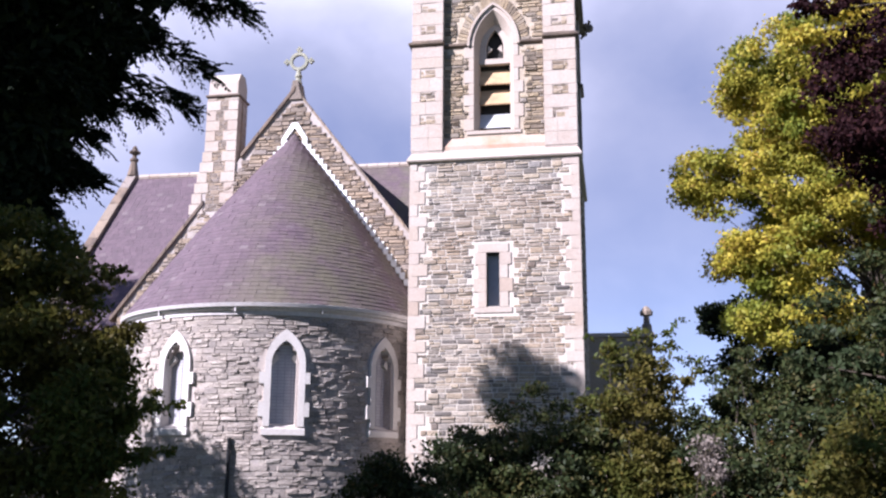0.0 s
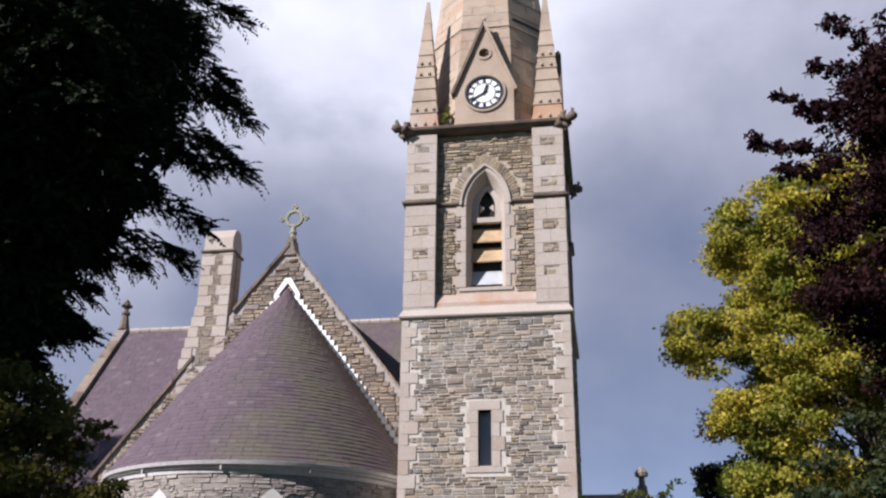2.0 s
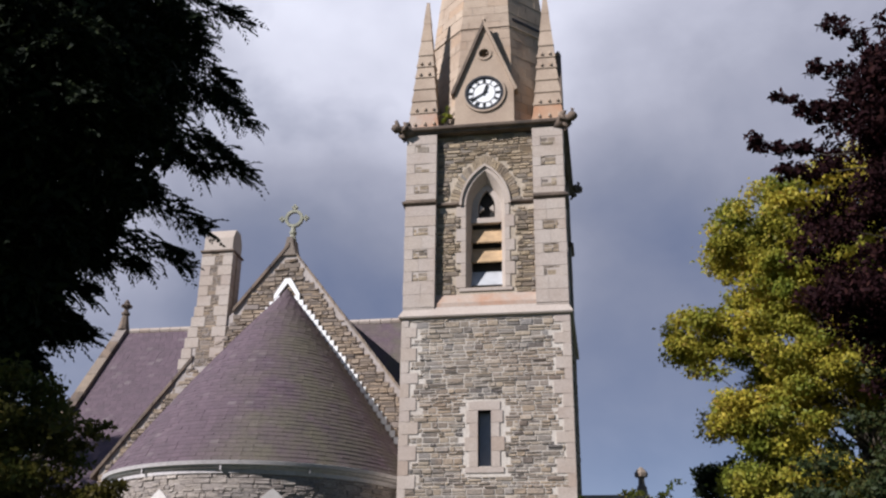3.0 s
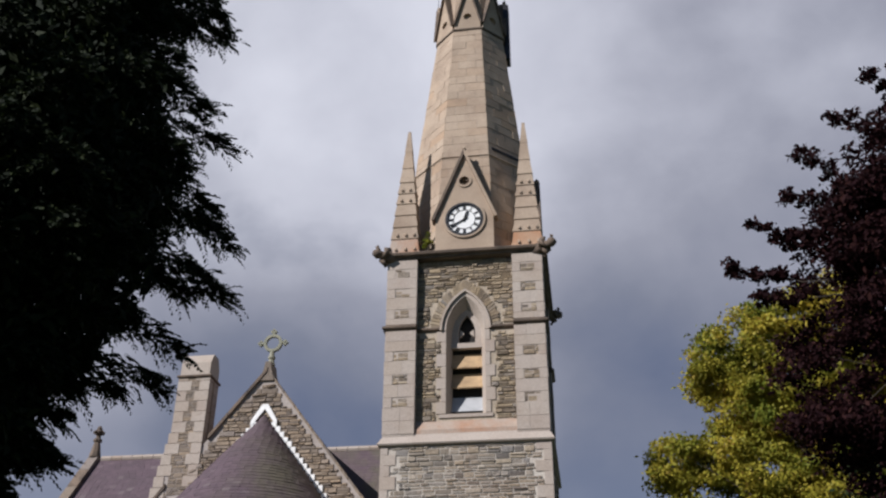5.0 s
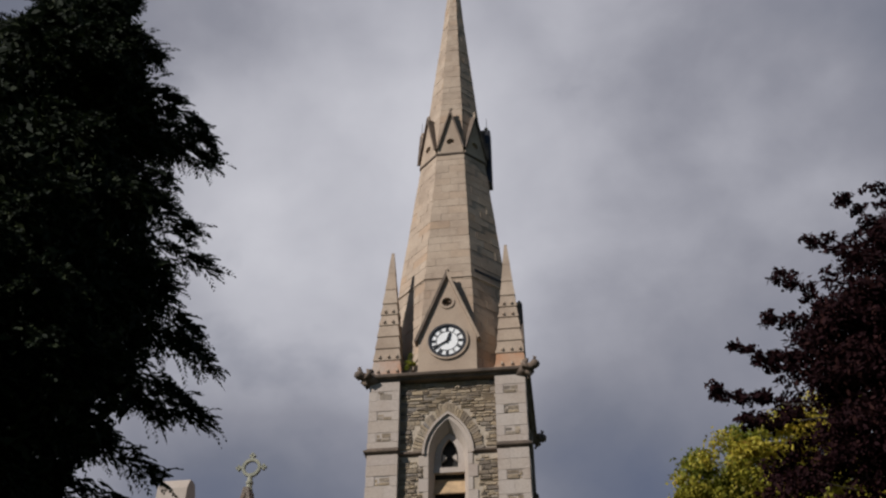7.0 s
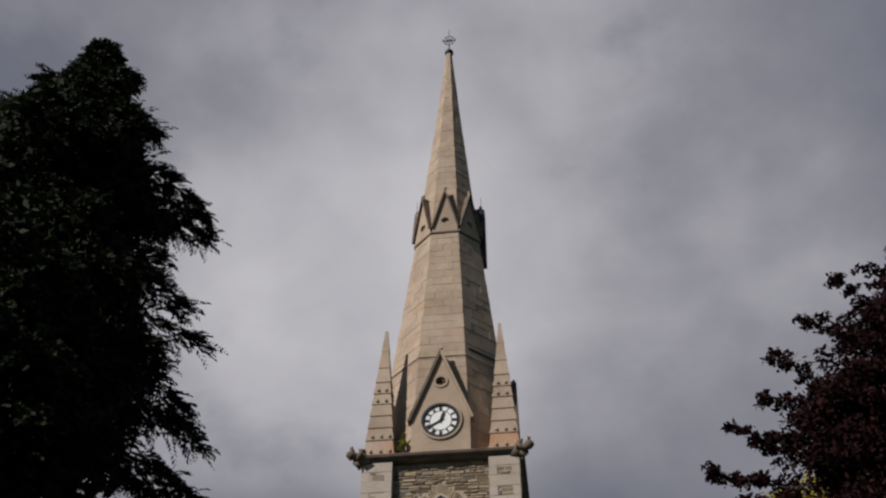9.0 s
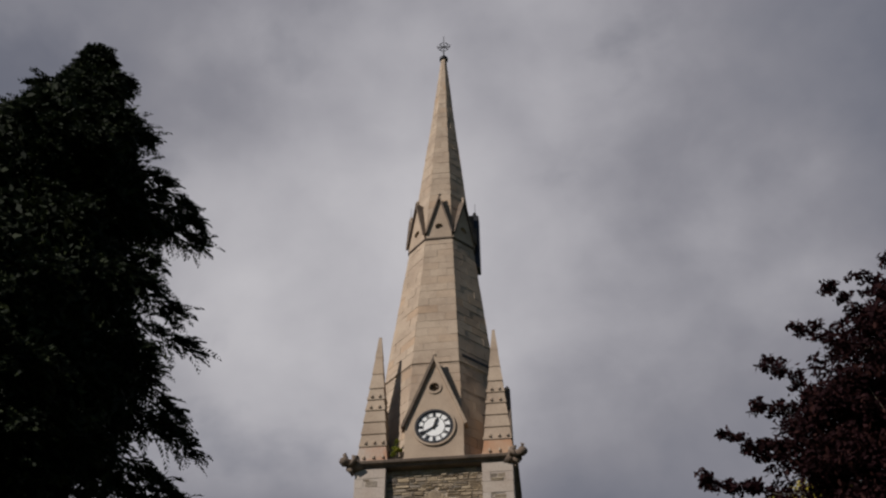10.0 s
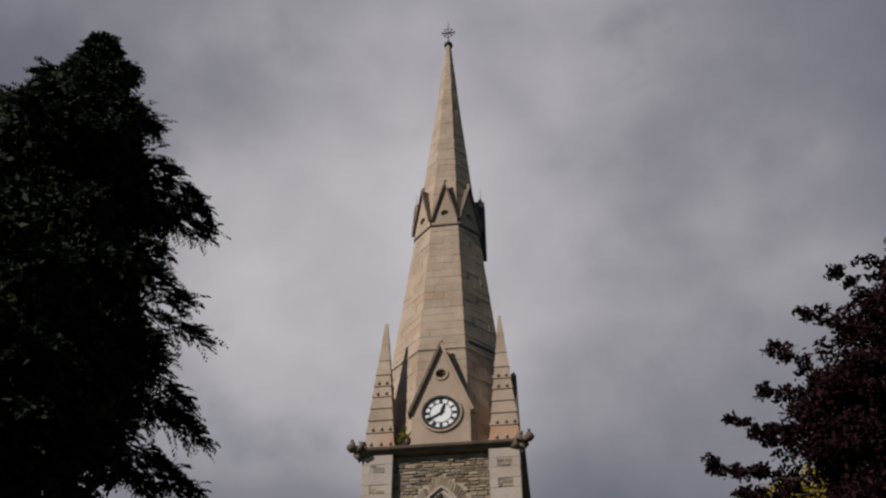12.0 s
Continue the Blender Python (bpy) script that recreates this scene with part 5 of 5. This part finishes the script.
def broadleaf(name, foot, lobes, leaf_n, leaf, material, label, category, seed, clumps=260, clump_r=0.38, trunk_r=0.2, shell=0.55, sprays=(), kind_group="", stray=(0.14, 1.45)):
    """A tree or shrub: trunk, limbs to its lobes, and leaves gathered in clumps over the lobes (centre, radii)."""
    r, nr = random.Random(seed), np.random.RandomState(seed)
    ob = thing(name, foot, label, category, kind_group)
    weights = np.array([(rx * ry * rz) ** 0.67 for _, (rx, ry, rz) in lobes])
    weights /= weights.sum()
    which = nr.choice(len(lobes), size=clumps, p=weights)
    centre = np.array([c for c, _ in lobes])[which]
    radii = np.array([q for _, q in lobes])[which]
    d = nr.normal(size=(clumps, 3))
    d /= np.linalg.norm(d, axis=1, keepdims=True)
    pts = centre + d * radii * (shell + (1 - shell) * nr.rand(clumps, 1) ** 0.6) * nr.uniform(0.85, 1.08, (clumps, 1))
    pts[:, 2] = np.maximum(pts[:, 2], foot[2] + 0.1)
    if len(sprays):
        extra = []
        for (a, b, n) in sprays:
            for i in range(2 * n):
                f = (i + 1) / (2 * n)
                extra.append(np.array(a) * (1 - f) + np.array(b) * f + nr.normal(size=3) * np.array([0.07, 0.07, 0.05]))
        pts = np.concatenate([pts, np.array(extra)])
    w = nr.uniform(0.5, 1.5, len(pts))
    if len(sprays):
        w[clumps:] = 0.17
    idx = nr.choice(len(pts), size=leaf_n, p=w / w.sum())
    off = nr.normal(size=(leaf_n, 3))
    off *= (nr.rand(leaf_n, 1) ** 0.45) / np.linalg.norm(off, axis=1, keepdims=True) * clump_r * np.array([1.0, 1.0, 0.55])
    off *= np.where(nr.rand(leaf_n, 1) < stray[0], nr.uniform(1.0, stray[1], (leaf_n, 1)), 1.0)
    big = np.ones(leaf_n)
    if len(sprays):
        big = np.where(idx >= clumps, 0.38, 1.0)
    pos = pts[idx] + off * big[:, None]
    ways = nr.normal(size=(leaf_n, 3)) + off * 2.5 + np.array([0, 0, -0.3])
    me = leaf_mesh(name + "_crown", pos, leaf * nr.uniform(0.6, 1.25, leaf_n), ways, seed)
    part("crown", me, material, ob)
    tr = Shape()
    top = np.average(np.array([c for c, _ in lobes]), axis=0, weights=weights)
    fx, fy, fz = foot
    if trunk_r > 0:
        tp = [(fx, fy, -0.1), (fx + r.uniform(-.1, .1), fy, top[2] * 0.3), (fx * 0.6 + top[0] * 0.4, fy * 0.6 + top[1] * 0.4, top[2] * 0.65), (top[0], top[1], top[2] * 1.05)]
        tr.tube(tp, [trunk_r * 1.3, trunk_r, trunk_r * 0.75, trunk_r * 0.3], 10)
        part("trunk", tr, BARK, ob, smooth=True)
    br = Shape()
    for i in r.sample(range(clumps), min(clumps, 90)):
        start = Vector((fx, fy, 0)).lerp(Vector((top[0], top[1], top[2])), r.uniform(0.45, 1.0)) if trunk_r > 0 else Vector((fx + r.uniform(-.3, .3) * min(1, radii[0][0]), fy + r.uniform(-.3, .3) * min(1, radii[0][0]), fz))
        limb(br, start, pts[i], 0.026 if trunk_r > 0.1 else 0.014, 0.004, r, 0.10)
    for (a, b, n) in sprays:
        limb(br, Vector((top[0], top[1], a[2])).lerp(Vector(a), 0.75), a, 0.009, 0.006, r, 0.06)
        limb(br, a, b, 0.006, 0.002, r, 0.05)
    tagged(part("branching", br, BARK, ob), kind="stuff")
    return ob


def frond(r, base, out, length, pos, way, size):
    """One flat feathery spray that curves over: short blades to both sides of its rib."""
    across = out.cross(Vector((r.uniform(-.5, .5), r.uniform(-.5, .5), 1))).normalized()
    n_l = 15
    for q in range(n_l):
        g_ = (q + 0.5) / n_l
        sgn = 1 if q % 2 else -1
        spread = 0.055 * (1 - 0.75 * g_)
        pos.append(base + out * (length * g_) + across * (sgn * spread) + Vector((0, 0, -0.34 * length * g_ * g_)))
        way.append(out + across * (sgn * 0.9) + Vector((0, 0, -0.5 * g_ + r.uniform(-0.3, 0.1))))
        size.append(r.uniform(0.07, 0.125) * (1.15 - 0.5 * g_))


def conifer(name, foot, height, profile, boughs, seed, count, label, material):
    """A cypress: straight trunk and arching boughs hung with feathery sprays. profile lists (z, reach); boughs adds (reach, z, way in degrees)."""
    r, nr = random.Random(seed), np.random.RandomState(seed)
    ob = thing(name, foot, label, "tree")
    fx, fy, _ = foot
    part("trunk", Shape().tube([(fx, fy, -0.1), (fx, fy, height * 0.5), (fx - 0.05, fy, height * 0.97)], [0.32, 0.2, 0.02], 10), BARK, ob, smooth=True)
    br = Shape()
    pos, way, size = [], [], []
    at = [p[0] for p in profile]
    wide = [p[1] for p in profile]
    every = [(reach * 1.05, z, math.radians(a)) for reach, z, a in boughs]
    for i in range(count):
        z = at[0] + (at[-1] - at[0]) * ((i + r.random()) / count)
        a = r.uniform(0, 2 * math.pi)
        thin = 1 - 0.35 * max(0.0, math.cos(a - radians(216))) * (z > 11.5)
        every.append((float(np.interp(z, at, wide)) * r.uniform(0.72, 1.0) * thin, z, a))
    for reach, z, a in every:
        dirn = Vector((math.cos(a), math.sin(a), 0))
        side = Vector((-dirn.y, dirn.x, 0))
        tip = Vector((fx, fy, z)) + dirn * reach
        start = Vector((fx, fy, z - 0.05 * reach))
        top = 0.16 * reach
        axis = lambda f: start.lerp(tip, f) + Vector((0, 0, top * math.sin(math.pi * min(1, f * 0.97))))
        if reach > 0.4:
            br.tube([axis(f) for f in (0.0, 0.35, 0.65, 0.95)], [0.014 + 0.012 * reach, 0.01 + 0.007 * reach, 0.010, 0.004], 5)
        n_f = int(16 + 24 * reach)
        for k in range(n_f):
            f = 0.22 + 0.78 * ((k + r.random()) / n_f) ** 0.8
            broad = 0.05 + 0.34 * min(1.2, reach * 0.6) * (1 - f) ** 0.6
            s_ = r.uniform(-1, 1)
            base = axis(f) + side * (s_ * broad) + Vector((0, 0, r.uniform(-0.34, 0.10) * (1.1 - 0.75 * f) * min(1, reach)))
            out = (dirn * r.uniform(0.5, 1.0) + side * (s_ * 0.7 + r.uniform(-.3, .3)) + Vector((0, 0, r.uniform(-0.55, 0.40)))).normalized()
            frond(r, base, out, r.uniform(0.20, 0.40) * (0.75 + 0.25 * min(1, reach)), pos, way, size)
        for k in range(7):
            out = (dirn + side * r.uniform(-.5, .5) + Vector((0, 0, r.uniform(-0.1, 0.45)))).normalized()
            frond(r, axis(r.uniform(0.86, 0.98)), out, r.uniform(0.16, 0.28), pos, way, size)
    # the dense inside of the crown
    n_in = 60000
    zz = nr.uniform(at[0], at[-1], n_in)
    rr = np.interp(zz, at, wide) * 0.76 * np.sqrt(nr.rand(n_in))
    aa = nr.uniform(0, 2 * math.pi, n_in)
    inside = np.stack([fx + rr * np.cos(aa), fy + rr * np.sin(aa), zz], -1)
    pts = np.concatenate([np.array(pos), inside])
    ways = np.concatenate([np.array(way), nr.normal(size=(n_in, 3)) + np.array([0, 0, -0.4])])
    sizes = np.concatenate([np.array(size), nr.uniform(0.10, 0.24, n_in)])
    part("crown", leaf_mesh(name + "_crown", pts, sizes, ways, seed, narrow=0.42), material, ob)
    tagged(part("branching", br, BARK, ob), kind="stuff")
    return ob


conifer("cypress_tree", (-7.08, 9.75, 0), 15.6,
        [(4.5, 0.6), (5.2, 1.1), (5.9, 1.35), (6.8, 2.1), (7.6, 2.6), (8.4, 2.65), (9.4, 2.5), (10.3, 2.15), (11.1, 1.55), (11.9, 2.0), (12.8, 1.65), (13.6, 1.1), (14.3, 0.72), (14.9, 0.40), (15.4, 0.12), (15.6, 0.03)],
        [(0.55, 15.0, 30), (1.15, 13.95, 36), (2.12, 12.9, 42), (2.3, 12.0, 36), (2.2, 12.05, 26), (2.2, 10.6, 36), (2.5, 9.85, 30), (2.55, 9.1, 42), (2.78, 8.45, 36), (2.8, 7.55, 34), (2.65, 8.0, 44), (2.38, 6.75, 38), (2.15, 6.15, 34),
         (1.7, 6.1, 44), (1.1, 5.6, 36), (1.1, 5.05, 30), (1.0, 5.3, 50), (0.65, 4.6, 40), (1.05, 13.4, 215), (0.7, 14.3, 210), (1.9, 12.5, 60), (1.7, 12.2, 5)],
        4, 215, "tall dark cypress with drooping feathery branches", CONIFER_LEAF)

broadleaf("yellowing_tree", (4.7, 16.2, 0),
          [((2.95, 16, 8.45), (0.9, 1, 0.5)), ((2.4, 16, 7.95), (0.6, 0.8, 0.35)), ((3.7, 16, 8.95), (0.8, 0.9, 0.45)), ((3.1, 16, 7.3), (1.0, 1.1, 0.45)), ((1.55, 16, 6.35), (0.6, 0.7, 0.4)), ((2.4, 16, 6.5), (0.9, 0.9, 0.5)),
           ((2.2, 15.8, 5.95), (0.8, 0.8, 0.3)), ((2.5, 15.7, 4.9), (1.0, 1.0, 0.55)), ((3.4, 15.8, 5.6), (1.1, 1.1, 0.7)), ((3.8, 16, 7.5), (1.4, 1.3, 1.3)), ((2.8, 15.6, 4.0), (1.1, 1.0, 0.6)),
           ((5.2, 16, 8.2), (1.8, 1.6, 1.5)), ((4.8, 15.9, 6.2), (1.6, 1.4, 1.2))],
          165000, 0.085, YELLOW_LEAF, "broadleaf tree turning yellow with patchy green leaves", "tree", 11, clumps=760, clump_r=0.27, trunk_r=0.22, shell=0.45, stray=(0.22, 1.7))
broadleaf("copper_beech", (6.3, 10.6, 0),
          [((3.35, 10.6, 7.1), (0.8, 0.9, 0.6)), ((3.8, 10.6, 7.9), (0.75, 0.9, 0.7)), ((4.4, 10.6, 8.45), (0.85, 1, 0.75)), ((5.3, 10.6, 9.1), (0.95, 1.1, 0.75)), ((6.4, 10.6, 9.7), (1.5, 1.5, 1.0)), ((3.2, 10.7, 6.1), (0.85, 0.9, 0.75)),
           ((2.95, 10.8, 5.25), (0.65, 0.7, 0.5)), ((3.7, 10.9, 4.6), (0.9, 0.8, 0.6)), ((4.7, 10.5, 7.0), (1.5, 1.4, 1.4)), ((6.6, 10.5, 7.8), (2.4, 2.2, 2.2)), ((5.8, 10.6, 5.6), (1.9, 1.5, 1.3))],
          200000, 0.085, COPPER_LEAF, "copper beech with dark purple-brown leaves", "tree", 21, clumps=1100, clump_r=0.25, trunk_r=0.24, shell=0.25, stray=(0.3, 1.6),
          sprays=[((2.7, 10.6, 6.92), (1.86, 10.6, 7.22), 10), ((2.9, 10.6, 7.35), (2.32, 10.6, 7.72), 8), ((3.5, 10.6, 8.2), (2.9, 10.6, 8.76), 9), ((4.5, 10.5, 9.2), (3.92, 10.5, 9.74), 8),
                  ((3.3, 10.5, 7.8), (2.7, 10.6, 8.12), 8), ((5.4, 10.5, 9.8), (4.85, 10.5, 10.32), 7), ((4.0, 10.5, 8.8), (3.45, 10.5, 9.22), 7), ((2.7, 10.6, 6.7), (2.2, 10.7, 6.85), 7), ((3.1, 10.5, 7.5), (2.5, 10.6, 7.5), 7), ((4.9, 10.5, 9.5), (4.4, 10.5, 9.9), 7)])
broadleaf("green_tree", (4.2, 12.0, 0), [((4.6, 12.2, 5.1), (1.3, 1.0, 0.9)), ((3.5, 11.9, 3.5), (1.1, 0.9, 0.9)), ((4.4, 11.9, 4.3), (1.4, 1.0, 1.1)), ((2.9, 11.8, 2.6), (1.0, 0.9, 0.9)), ((4.6, 11.8, 2.6), (1.6, 1.0, 1.3))],
          66000, 0.085, SHRUB_LEAF, "small dark green tree under the beech", "tree", 27, clumps=330, clump_r=0.25, trunk_r=0.12, shell=0.3, stray=(0.25, 1.6))
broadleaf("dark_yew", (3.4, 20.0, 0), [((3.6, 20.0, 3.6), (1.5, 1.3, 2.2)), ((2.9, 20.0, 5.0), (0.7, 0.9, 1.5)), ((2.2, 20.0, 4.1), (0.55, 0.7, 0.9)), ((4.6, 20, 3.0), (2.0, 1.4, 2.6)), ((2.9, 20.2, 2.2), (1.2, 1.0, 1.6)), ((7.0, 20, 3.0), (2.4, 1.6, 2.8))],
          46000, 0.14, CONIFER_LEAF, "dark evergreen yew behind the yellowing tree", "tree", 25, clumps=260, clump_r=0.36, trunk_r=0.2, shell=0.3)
broadleaf("hawthorn_tree", (-6.3, 8.5, 0),
          [((-5.95, 8.5, 3.25), (0.95, 0.8, 0.9)), ((-5.35, 8.5, 2.6), (0.75, 0.8, 0.9)), ((-4.85, 8.5, 2.2), (0.42, 0.5, 0.7)), ((-5.2, 8.6, 1.2), (0.65, 0.7, 0.9)), ((-6.9, 8.6, 3.6), (1.1, 0.8, 0.95)), ((-6.5, 8.4, 1.8), (1.2, 1.0, 1.4)), ((-5.75, 8.8, 3.75), (0.5, 0.5, 0.4))],
          95000, 0.075, GREEN_LEAF, "leafy hawthorn with dull green and ochre leaves", "tree", 31, clumps=420, clump_r=0.24, stray=(0.25, 1.6), trunk_r=0.10, shell=0.25,
          sprays=[((-4.9, 8.5, 2.75), (-4.4, 8.5, 2.95), 8), ((-4.7, 8.5, 2.1), (-4.12, 8.5, 2.25), 9), ((-4.75, 8.5, 1.65), (-4.22, 8.5, 1.8), 8), ((-5.2, 8.6, 3.2), (-4.75, 8.6, 3.5), 8)])
for i, (lobes, n, mat, lab, nm) in enumerate((
        ([((-1.8, 12.0, 1.25), (0.95, 0.8, 1.0)), ((-2.85, 11.9, 1.1), (0.5, 0.6, 0.75))], 26000, SHRUB_LEAF, "dense dark green shrub below the tower", "shrub"),
        ([((-0.85, 12.1, 1.5), (0.95, 0.8, 1.1)), ((-0.3, 12.0, 1.1), (0.7, 0.7, 1.1))], 28000, SHRUB_LEAF, "dark green shrub with rusty leaf tips", "shrub"),
        ([((0.15, 12.2, 1.9), (0.62, 0.7, 1.2)), ((0.55, 12.1, 1.4), (0.55, 0.6, 1.0))], 24000, GREEN_LEAF, "tall leafy shrub with thin upright shoots", "shrub"),
        ([((1.2, 11.5, 1.2), (0.8, 0.8, 1.0)), ((2.0, 11.2, 1.3), (0.9, 0.8, 1.1))], 30000, SHRUB_LEAF, "tangled green shrub with small leaves", "shrub"),
        ([((2.7, 9.6, 1.3), (1.1, 0.9, 1.2)), ((3.8, 9.6, 1.7), (1.1, 0.9, 1.3))], 36000, GREEN_LEAF, "tangled hedge shrub with brown and green leaves", "shrub"),
        ([((3.4, 12.6, 1.6), (1.5, 0.9, 1.6)), ((5.2, 12.6, 1.9), (1.5, 0.9, 1.9))], 30000, SHRUB_LEAF, "tall dark hedge under the trees", "shrub"),
        ([((1.7, 14.5, 1.8), (1.3, 0.9, 1.7)), ((0.4, 14.5, 1.3), (1.0, 0.8, 1.4))], 30000, SHRUB_LEAF, "dark evergreen hedge behind the shrubs", "shrub"),
        ([((-3.8, 12.5, 0.6), (0.9, 0.7, 0.7))], 8000, SHRUB_LEAF, "low dark shrub near the apse", "shrub"))):
    c = lobes[0][0]
    sp = ()
    if i == 2:
        sp = [((0.05, 12.1, 2.9), (-0.15, 12.0, 3.25), 8), ((0.5, 12, 2.5), (0.72, 12, 3.35), 10), ((0.3, 12, 2.9), (0.30, 12, 3.35), 8), ((0.6, 12, 2.4), (0.95, 12, 2.9), 8)]
    broadleaf(nm, (c[0], c[1], 0), lobes, n, 0.075, mat, lab, "shrub", 51 + i, clumps=220, clump_r=0.19, stray=(0.3, 1.8), trunk_r=0.0, shell=0.35, sprays=sp)
broadleaf("seed_head_shrub", (0.95, 11.0, 0), [((0.98, 11.0, 1.75), (0.14, 0.2, 0.30))], 800, 0.06, PALE_LEAF, "pale fluffy seed heads among the shrubs", "shrub", 71, clumps=30, clump_r=0.16, trunk_r=0.0)
# unseen trees, added to shade the near trees and the foot of the church
SHADE_TREES = [((-12.4, 15.9), 14.3, 1.0), ((-17.0, 19.2), 8.0, 2.2), ((-26.7, 23.5), 18.0, 2.4), ((-13.5, 4.6), 12.5, 3.0), ((-11.2, 2.8), 12.0, 2.6), ((-7.5, -2.0), 12.5, 2.2), ((-11.0, -1.0), 12.0, 3.2), ((-19.0, 10.5), 13.0, 3.0), ((-7.0, -6.0), 11.0, 3.2)]
for i, ((x, y), h, rad) in enumerate(SHADE_TREES):
    broadleaf("unseen_shade_tree", (x, y, 0), [((x, y, h - rad * 1.1), (rad, rad, rad * 1.15)), ((x - 0.4, y + 0.3, h * 0.5), (rad * 1.3, rad * 1.3, h * 0.25))],
              14000, 0.22, GREEN_LEAF, "full-leaved tree out of view, added to cast shade", "tree", 91 + i, clumps=130, clump_r=0.6, trunk_r=0.22, kind_group="trees beside the path", shell=0.3)

broadleaf("ledge_plant", (-4.32, 26.12, 16.46), [((-4.34, 26.12, 16.85), (0.13, 0.08, 0.36))], 800, 0.06, YELLOW_LEAF, "small yellowing weed rooted on the tower's ledge", "plant", 81, clumps=14, clump_r=0.09, trunk_r=0.0)


# ---- single stones of the walls ----
bpy.context.view_layer.update()
for job in LATER:
    lay_stones(*job)
